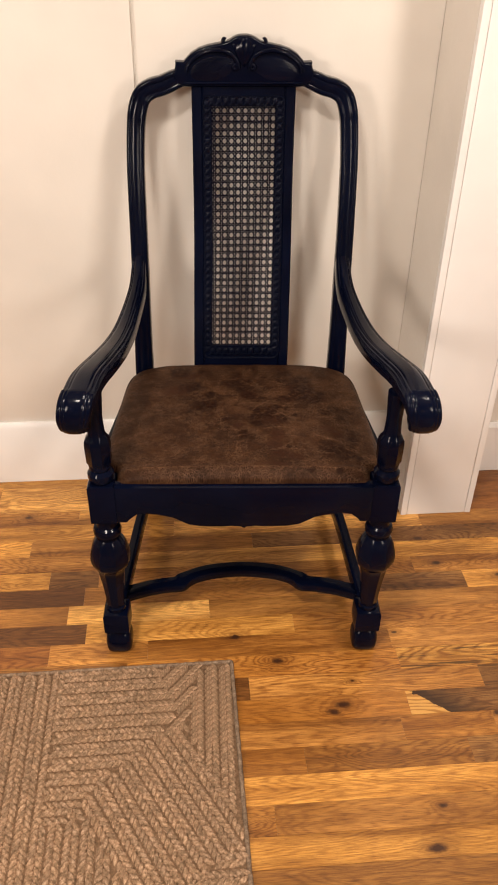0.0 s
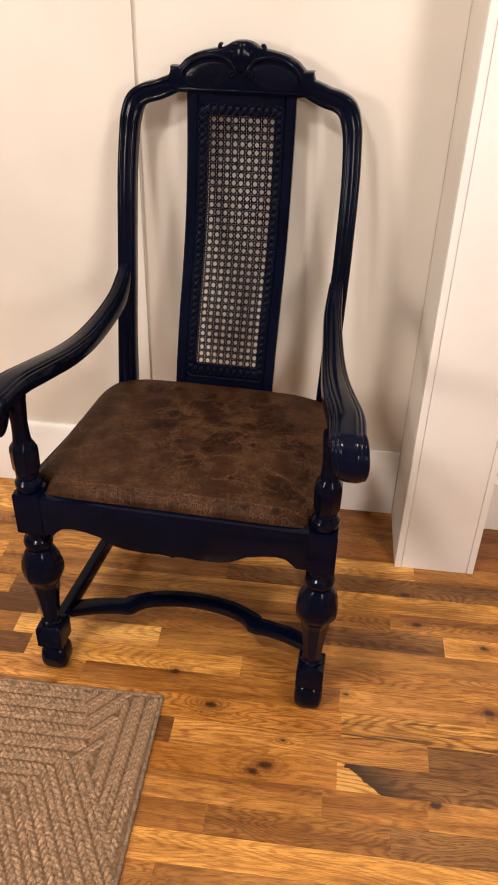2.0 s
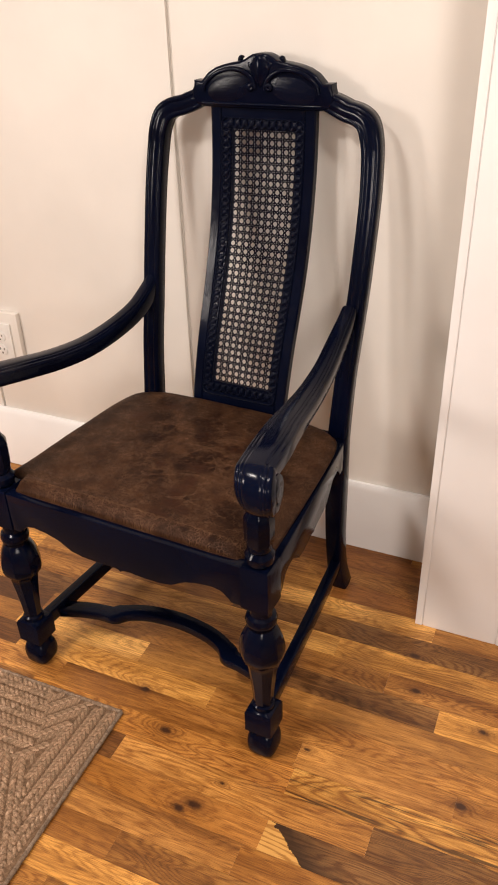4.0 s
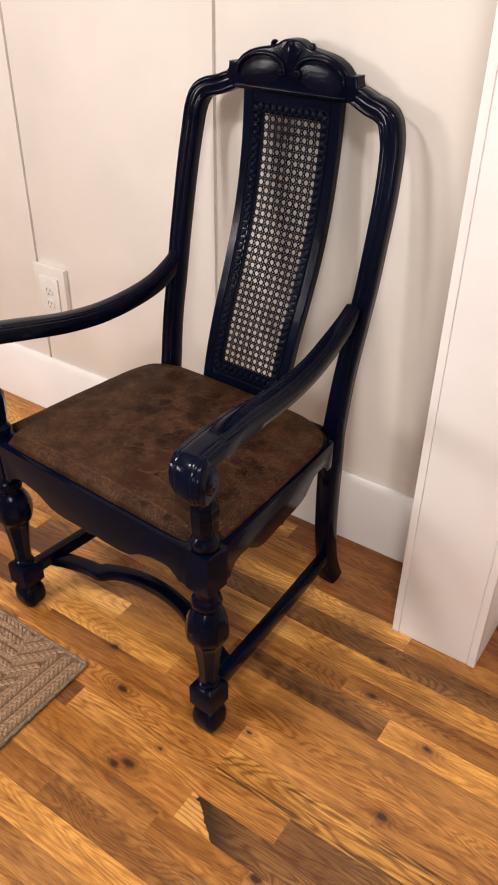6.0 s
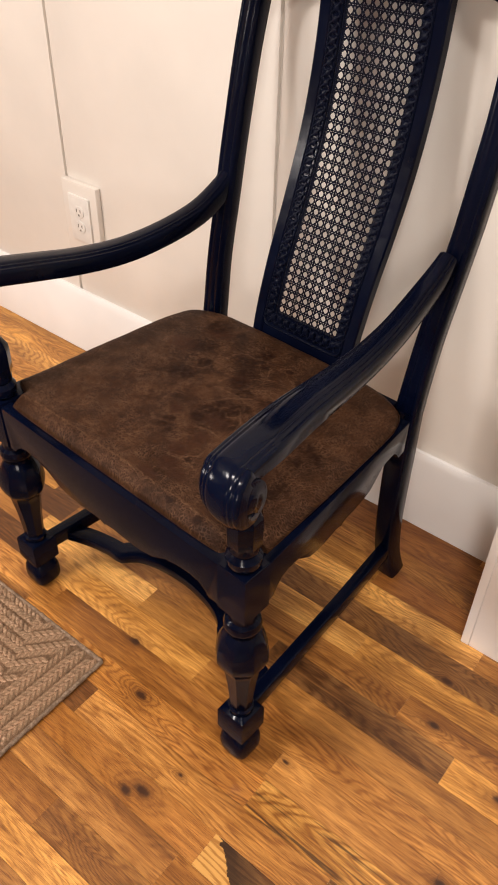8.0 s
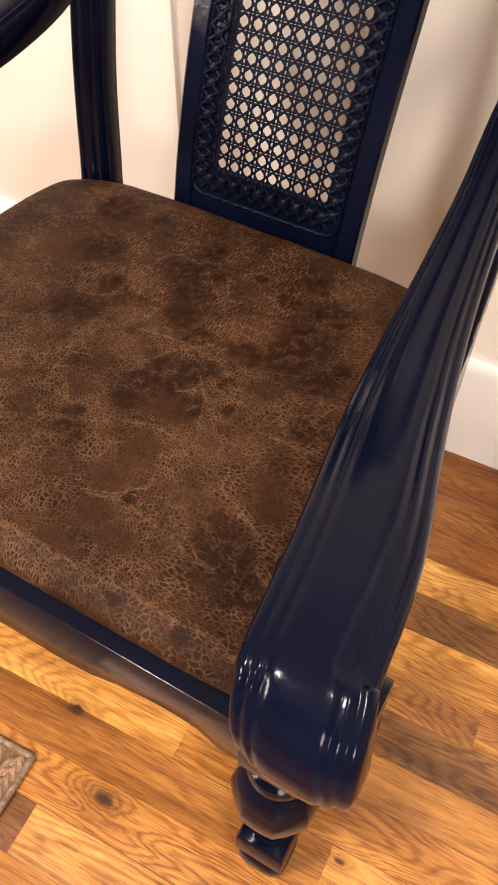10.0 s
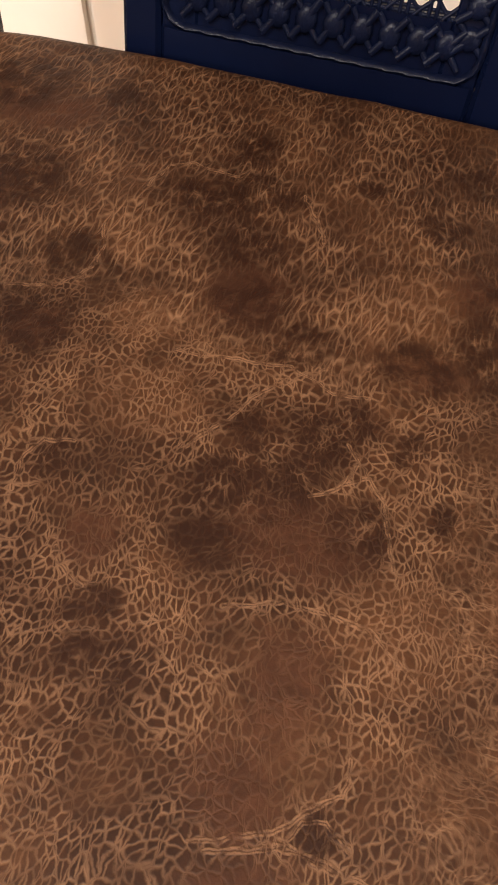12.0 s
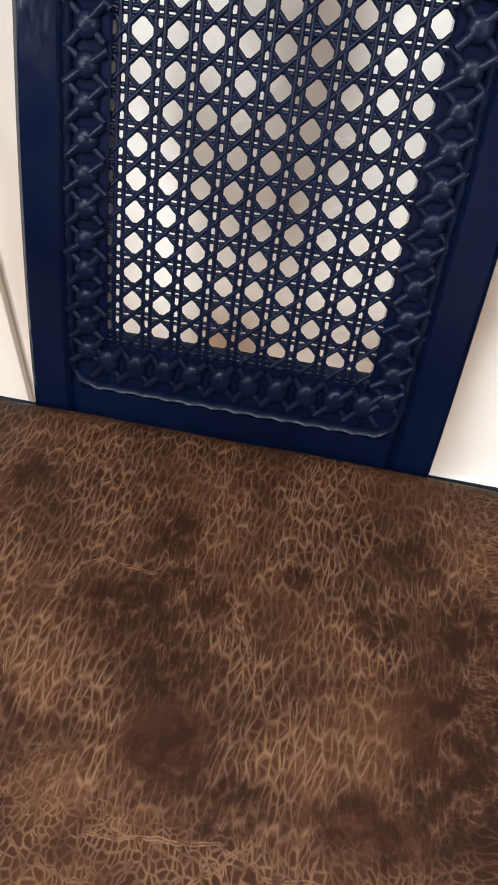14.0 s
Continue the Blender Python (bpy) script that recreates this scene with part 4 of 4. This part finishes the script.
    for s, drift in ((-1, 0.010), (1, 0.002)):
        # the arms have been pushed a little to one side
        pts = [(s * x + drift * min(1.0, max(0.0, (0.2 - y) / 0.45)), y, z, a, b) for x, y, z, a, b in stem_line]
        for k in range(13):
            a = radians(80 + 25 * k)
            rr = R * (1 - 0.020 * k)
            x = 0.2940 + 0.0009 * min(k, 5) - 0.0018 * max(0, 4 - k)
            pts.append((s * x + drift, cy + rr * deep * math.cos(a), cz + rr * math.sin(a), 0.0530 + 0.0012 * max(0, 4 - k) + 0.003 * math.sin(min(k, 5) / 5 * math.pi) - 0.0024 * max(0, k - 4), 0.026 - 0.0008 * k))
        pts = smooth_path(pts, 4)
        refs = []
        for i, p in enumerate(pts):
            t = Vector(pts[min(i + 1, len(pts) - 1)][:3]) - Vector(pts[max(i - 1, 0)][:3])
            refs.append(Vector((0, t.z, -t.y)) if t.length else Vector((0, 0, 1)))
        am = part("arm", sweep(pts, prof, refs, [(p[3], p[4]) for p in pts]), M_NAVY, c, "sweeping moulded navy arm with a rolled end", 40)
        core = loft([[Vector((drift + s * (0.2980 + u * 0.66), cy + rad * deep * math.cos(a), cz + rad * math.sin(a))) for a in np.linspace(0, 2 * math.pi, 25)[:-1]] for u, rad in ((-0.0352, 0.006), (-0.0345, 0.0115), (-0.0330, 0.013), (-0.0322, 0.028), (-0.0315, 0.0305), (0.0315, 0.0305), (0.0320, 0.028), (0.0330, 0.013), (0.0345, 0.0115), (0.0352, 0.006))])
        part("volute", core, M_NAVY, am, smooth=40)
        part("cap", turned([(0.638, 0.0165, "c"), (0.644, 0.0195, "c"), (0.652, 0.0202, "c"), (0.663, 0.018, "c")], s * 0.2745 + drift * 0.6, -0.272), M_NAVY, am)

    # --- upholstered drop-in seat
    nu, nv = 40, 44
    yf, yb = -0.2820, 0.1640

    def edge_pt(u, v):
        """u, v in -1..1 of a rounded, slightly tapering outline."""
        y = yf + (yb - yf) * (v + 1) / 2
        wx = 0.2755 - 0.0235 * (v + 1) / 2
        if v > 0:
            wx *= 1 - 0.06 * v ** 9
            y -= 0.030 * v * abs(u) ** 7
        else:
            k = min(1.0, max(0.0, (-0.815 - v) / 0.035))
            wx += (0.2385 - wx) * k * k * (3 - 2 * k)
            y += 0.004 * abs(v) * abs(u) ** 12
        return wx * u, y

    verts, faces = [], []
    for j in range(nv + 1):
        for i in range(nu + 1):
            u, v = math.sin((i / nu - 0.5) * math.pi), math.sin((j / nv - 0.5) * math.pi)
            x, y = edge_pt(u, v)
            eu, ev = 1 - abs(u), 1 - abs(v)
            drop = 0.0
            for e, span, how, p in ((eu * 0.241, 0.016, 0.0085, 2), (ev * 0.2255, 0.024 if v < 0 else 0.016, 0.0135 if v < 0 else 0.0050, 1.5 if v < 0 else 2)):
                if e < span:
                    drop += how * (1 - e / span) ** p
            crown = 0.0205 * (1 - u * u) ** 0.5 * (1 - v * v) ** 0.5
            wav = 0.0012 * noise.noise(Vector((x * 22, y * 22, 0.3))) + 0.0005 * noise.noise(Vector((x * 70, y * 70, 1.3)))
            verts.append(Vector((x, y, 0.4555 + 0.0045 * (1 - v) + 0.0125 * max(0.0, -v) ** 5 * (1 - u ** 12) + 0.003 * max(0.0, v) ** 3 + crown - drop - 0.007 * abs(u * max(0.0, v)) ** 6 + wav + (0.0014 * math.exp(-((ev * 0.2255 - 0.021) / 0.003) ** 2) if v < 0 else 0.0))))
            if i < nu and j < nv:
                a = j * (nu + 1) + i
                faces.append((a, a + 1, a + nu + 2, a + nu + 1))
    rim = [i for i in range(nu + 1)] + [j * (nu + 1) + nu for j in range(1, nv + 1)] + [nv * (nu + 1) + i for i in range(nu - 1, -1, -1)] + [j * (nu + 1) for j in range(nv - 1, 0, -1)]
    prev = rim
    for z, grow in ((0.450, 1.004), (0.446, 1.000), (0.4405, 0.985)):
        cur = []
        for a in rim:
            v = verts[a]
            cur.append(len(verts))
            verts.append(Vector((v.x * grow, -0.065 + (v.y + 0.065) * grow, z)))
        m = len(rim)
        faces += [(prev[k], cur[k], cur[(k + 1) % m], prev[(k + 1) % m]) for k in range(m)]
        prev = cur
    faces.append(tuple(prev))
    part("seat", (verts, faces), M_LEATHER, c, "distressed brown leather slip seat", 60)
    # hidden filler, added to block light between cushion and rails
    part("seat_board", box(-0.249, -0.268, 0.415, 0.249, 0.148, 0.4365), M_NAVY, c)

    # the old back has racked and twisted a little to one side
    for ob in c.children_recursive:
        top = ob
        while top.parent is not c:
            top = top.parent
        if top.name.split(".")[0] in ("back_post", "crest_rail", "splat") and not ob.name.startswith("plug"):
            for v in ob.data.vertices:
                k = min(1.0, max(0.0, (v.co.z - 0.45) / 0.28))
                v.co.y += v.co.x * 0.05 * k
                v.co.x += 0.0040 * k
    return c


armchair()


# ---- braided rug ----
def stitch(cx, cy, ang, length, width, z, tilt):
    """One leaf-shaped loop of a braid."""
    ca, sa = math.cos(ang + tilt), math.sin(ang + tilt)
    out = []
    for t, w, h in ((-0.5, 0.12, 0.0), (-0.28, 0.85, 0.0048), (0.05, 1.0, 0.0062), (0.32, 0.7, 0.0046), (0.5, 0.12, 0.0)):
        for q, hh in ((-0.5, 0.0), (-0.2, 0.9), (0.2, 0.9), (0.5, 0.0)):
            a, b = t * length, q * w * width
            out.append(Vector((cx + ca * a - sa * b, cy + sa * a + ca * b, z + h * hh - (0.002 if hh == 0 else 0))))
    f = []
    for i in range(4):
        for j in range(3):
            a = i * 4 + j
            f.append((a, a + 1, a + 5, a + 4))
    return out, f


def rug():
    g = thing("braided_rug", "taupe braided rug with chevron cords on the wooden floor", "rug", at=(-0.028, 1.097, 0), turn=0.5)
    wid, dep = 0.92, 1.52
    part("backing", box(-wid, -dep, 0.0004, -0.003, -0.003, 0.0046, 0.001), M_TAUPE_BACK, g)
    cord = 0.0290

    def zone(u, v):
        """u to the left of the corner, v toward the front: the cords' direction there."""
        if u > 0.352 + 0.03 * v:
            return "left"
        if v < 0.33 and u > (0.116 + (0.121 - v) * 0.40 if v < 0.121 else 0.116 + (v - 0.121) * 1.03):
            return "field"
        if v >= 0.33 and u > 0.26 - (v - 0.362) * 0.53:
            return "foot"
        if v < 0.165 and u > 0.064 + v * 0.25:
            return "corner"
        if v > 0.404 + 0.2 * u + 3.3 * u * u:
            return "lower"
        if u < 0.103 - (v - 0.161) * 0.49:
            return "border"
        return "slant"

    turns = {"left": 90, "foot": 90, "field": 0, "lower": 0, "corner": 48, "border": 88, "slant": 120}
    step = 0.0122
    loop_mesh = bpy.data.meshes.new("stitch")
    lv, lf = stitch(0, 0, 0, 0.0230, 0.0118, 0, 0)
    loop_mesh.from_pydata([tuple(p) for p in lv], [], lf)
    for q in loop_mesh.polygons:
        q.use_smooth = True
    loop_mesh.materials.append(M_TAUPE)
    single, joined = 0, []
    for name, deg in turns.items():
        a = radians(deg)
        ax, ay = math.cos(a), math.sin(a)
        px, py = -ay, ax
        for r in range(-75, 76):
            off = r * cord + cord / 2
            for k in range(-155, 156):
                for sd in (-1, 1):
                    t = (k + (0.5 if sd > 0 else 0.0)) * step
                    x, y = ax * t + px * (off + sd * cord * 0.215), ay * t + py * (off + sd * cord * 0.215)
                    u, v = -x, -y
                    if not (0.005 < u < wid - 0.006 and 0.006 < v < dep - 0.006) or zone(u, v) != name:
                        continue
                    turn = a - sd * 0.58 + 0.13 * noise.noise(Vector((x * 90, y * 90, deg)))
                    lift = 0.0049 + 0.0008 * noise.noise(Vector((x * 60, y * 60, 4.0)))
                    if u < 0.17 and v < 0.20 and single < 300:
                        single += 1
                        ob = new("stitch", loop_mesh)
                        ob.parent = g
                        ob.matrix_local = Matrix.Translation((x, y, lift)) @ Matrix.Rotation(turn, 4, "Z")
                    else:
                        joined.append(stitch(x, y, turn, 0.0230, 0.0118, lift, 0.0))
    braid = part("braid", join(*joined), M_TAUPE, g, smooth=70)
    braid["kind"] = "stuff"
    # bound edges
    tube = [(0.0042 * math.cos(a), 0.0042 * math.sin(a)) for a in np.linspace(0, 2 * math.pi, 9)[:-1]]
    for a, b in (((0.0, 0.0), (-wid, 0.0)), ((0.0, 0.0), (0.0, -dep)), ((-wid, -0.004), (-wid, -dep)), ((-0.004, -dep), (-wid + 0.004, -dep))):
        n = 150
        pts = [(a[0] + (b[0] - a[0]) * k / n, a[1] + (b[1] - a[1]) * k / n, 0.0052 + 0.0005 * math.sin(k * 2.4)) for k in range(n + 1)]
        part("binding", sweep(pts, tube, Vector((0, 0, 1)), [(1 + 0.10 * math.sin(k * 1.7), 1 + 0.10 * math.sin(k * 1.7)) for k in range(n + 1)]), M_TAUPE_EDGE, g, smooth=60)
    return g


rug()


def cream_rug():
    g = thing("woven_rug", "cream flat-woven rug with charcoal dashes on the wooden floor", "rug", at=(0.553, 0.664, 0), turn=-1.0)
    part("backing", box(0, -0.90, 0.0004, 0.60, 0, 0.0058, 0.0012), M_CREAM, g)
    pale, dark = [], []
    for r in range(160):
        for k in range(82):
            x, y = 0.003 + k * 0.0072 + (0.0036 if r % 2 else 0), -0.004 - r * 0.0056
            q = stitch(x + 0.0018, y, 0, 0.0076, 0.0066, 0.0066, 0.05 * noise.noise(Vector((x * 80, y * 80, 2))))
            band = r % 13 in (7, 8, 10)
            (dark if band and (k // 3 + r) % 4 != 0 else pale).append(q)
    part("weft", join(*pale), M_CREAM, g, smooth=70)
    part("dash", join(*dark), M_INK, g, "charcoal woven dashes", 70)
    return g


cream_rug()


# ---- floor boards ----
floor = tagged(part("floor", box(-3.3, -3.5, -0.05, 3.3, WALL_Y + 0.13, -0.006), M_GAP), "varnished oak strip floor in mixed honey and brown tones", "floor", **structure)
BOARD = 0.05715
TONES = {"l": (0.540, 0.295, 0.084), "m": (0.375, 0.181, 0.048), "n": (0.415, 0.213, 0.064), "d": (0.168, 0.077, 0.025), "r": (0.290, 0.130, 0.039), "k": (0.240, 0.128, 0.049), "y": (0.500, 0.280, 0.082), "g": (0.260, 0.139, 0.052), "o": (0.300, 0.150, 0.043), "p": (0.620, 0.365, 0.125)}
# joints of the rows in view, and the tone of each board between them
# rear rows lightened, front rows darkened: uneven room light put into the board tones
ROWS_SEEN = {
    13: ([-0.30, 0.40], "lrn"), 12: ([-0.62, 0.10], "lpr"), 11: ([-0.12, 0.52], "pnr"), 10: ([-0.40, 0.25], "nlr"), 9: ([-0.15, 0.502], "lpn"), 8: ([-0.508, 0.05], "lnk"), 7: ([-0.30, 0.315], "npl"),
    6: ([-0.447, -0.33, 0.440], "lknn"), 5: ([-0.36, 0.19, 0.555], "dnkl"), 4: ([-0.392, -0.069], "npn"), 3: ([-0.346, 0.120], "dln"), 2: ([-0.42, -0.208, 0.33, 0.622], "rnmnn"),
    1: ([-0.25, 0.335], "nmy"), 0: ([0.006, 0.501], "dng"), -1: ([-0.20, 0.329], "mmk"), -2: ([-0.10, 0.304, 0.493], "mnmn"), -3: ([0.10, 0.425], "mog"), -4: ([-0.20], "ml"),
    -5: ([0.030, 0.75], "nom"), -6: ([-0.15, 0.574], "nlm"), -7: ([-0.30, 0.88], "mon"), -8: ([0.20, 0.95], "nmr")}
rng = random.Random(4)
shared = bpy.data.meshes.new("board")
bm = box(0, 0.0001, -0.0055, 1, BOARD - 0.0001, 0.0, 0.0)
for v in bm.verts:
    if v.co.z > -0.001:
        v.co.y += 0.0001 if v.co.y < BOARD / 2 else -0.0001
bm.to_mesh(shared)
bm.free()
shared.materials.append(M_OAK)
far = []
for r in range(-78, 14):
    if r in ROWS_SEEN:
        cuts, tones = ROWS_SEEN[r]
    else:
        cuts, x = [], rng.uniform(-2.9, -2.2)
        while x < 3.0:
            cuts.append(x)
            x += rng.uniform(0.45, 1.25)
        tones = "".join(rng.choice("lmmnndrl") for _ in range(len(cuts) + 1))
    y = 1.0 + r * BOARD
    top = min(y + BOARD, WALL_Y + 0.005)
    if y > WALL_Y:
        continue
    ends = [-3.2, *cuts, 3.2]
    for a, b, t in zip(ends, ends[1:], tones):
        if r >= -14:
            ob = new("floor_board", shared)
            ob.parent = floor
            ob.location = (a + 0.0001, y, 0)
            ob.scale = (b - a - 0.0002, (top - y) / BOARD, 1)
            j = rng.uniform(0.90, 1.08)
            special = M_SPLIT if (r == 1 and t == "y") else M_HEART if (r == -1 and t == "k") else None
            if special:
                ob.material_slots[0].link = "OBJECT"
                ob.material_slots[0].material = special
            ob.color = (*[min(1, k * j) for k in TONES[t]], 1)
        else:
            far.append((a, b, y))
vs, fs = [], []
for a, b, y in far:
    k = len(vs)
    vs += [Vector((a + 0.0005, y + 0.0005, -0.0005)), Vector((b - 0.0005, y + 0.0005, -0.0005)), Vector((b - 0.0005, y + BOARD - 0.0005, -0.0005)), Vector((a + 0.0005, y + BOARD - 0.0005, -0.0005))]
    fs.append((k, k + 1, k + 2, k + 3))
rest = part("floor_boards", (vs, fs), M_OAK, floor, smooth=0)
rest["kind"] = "stuff"
rest.color = (0.37, 0.18, 0.055, 1)
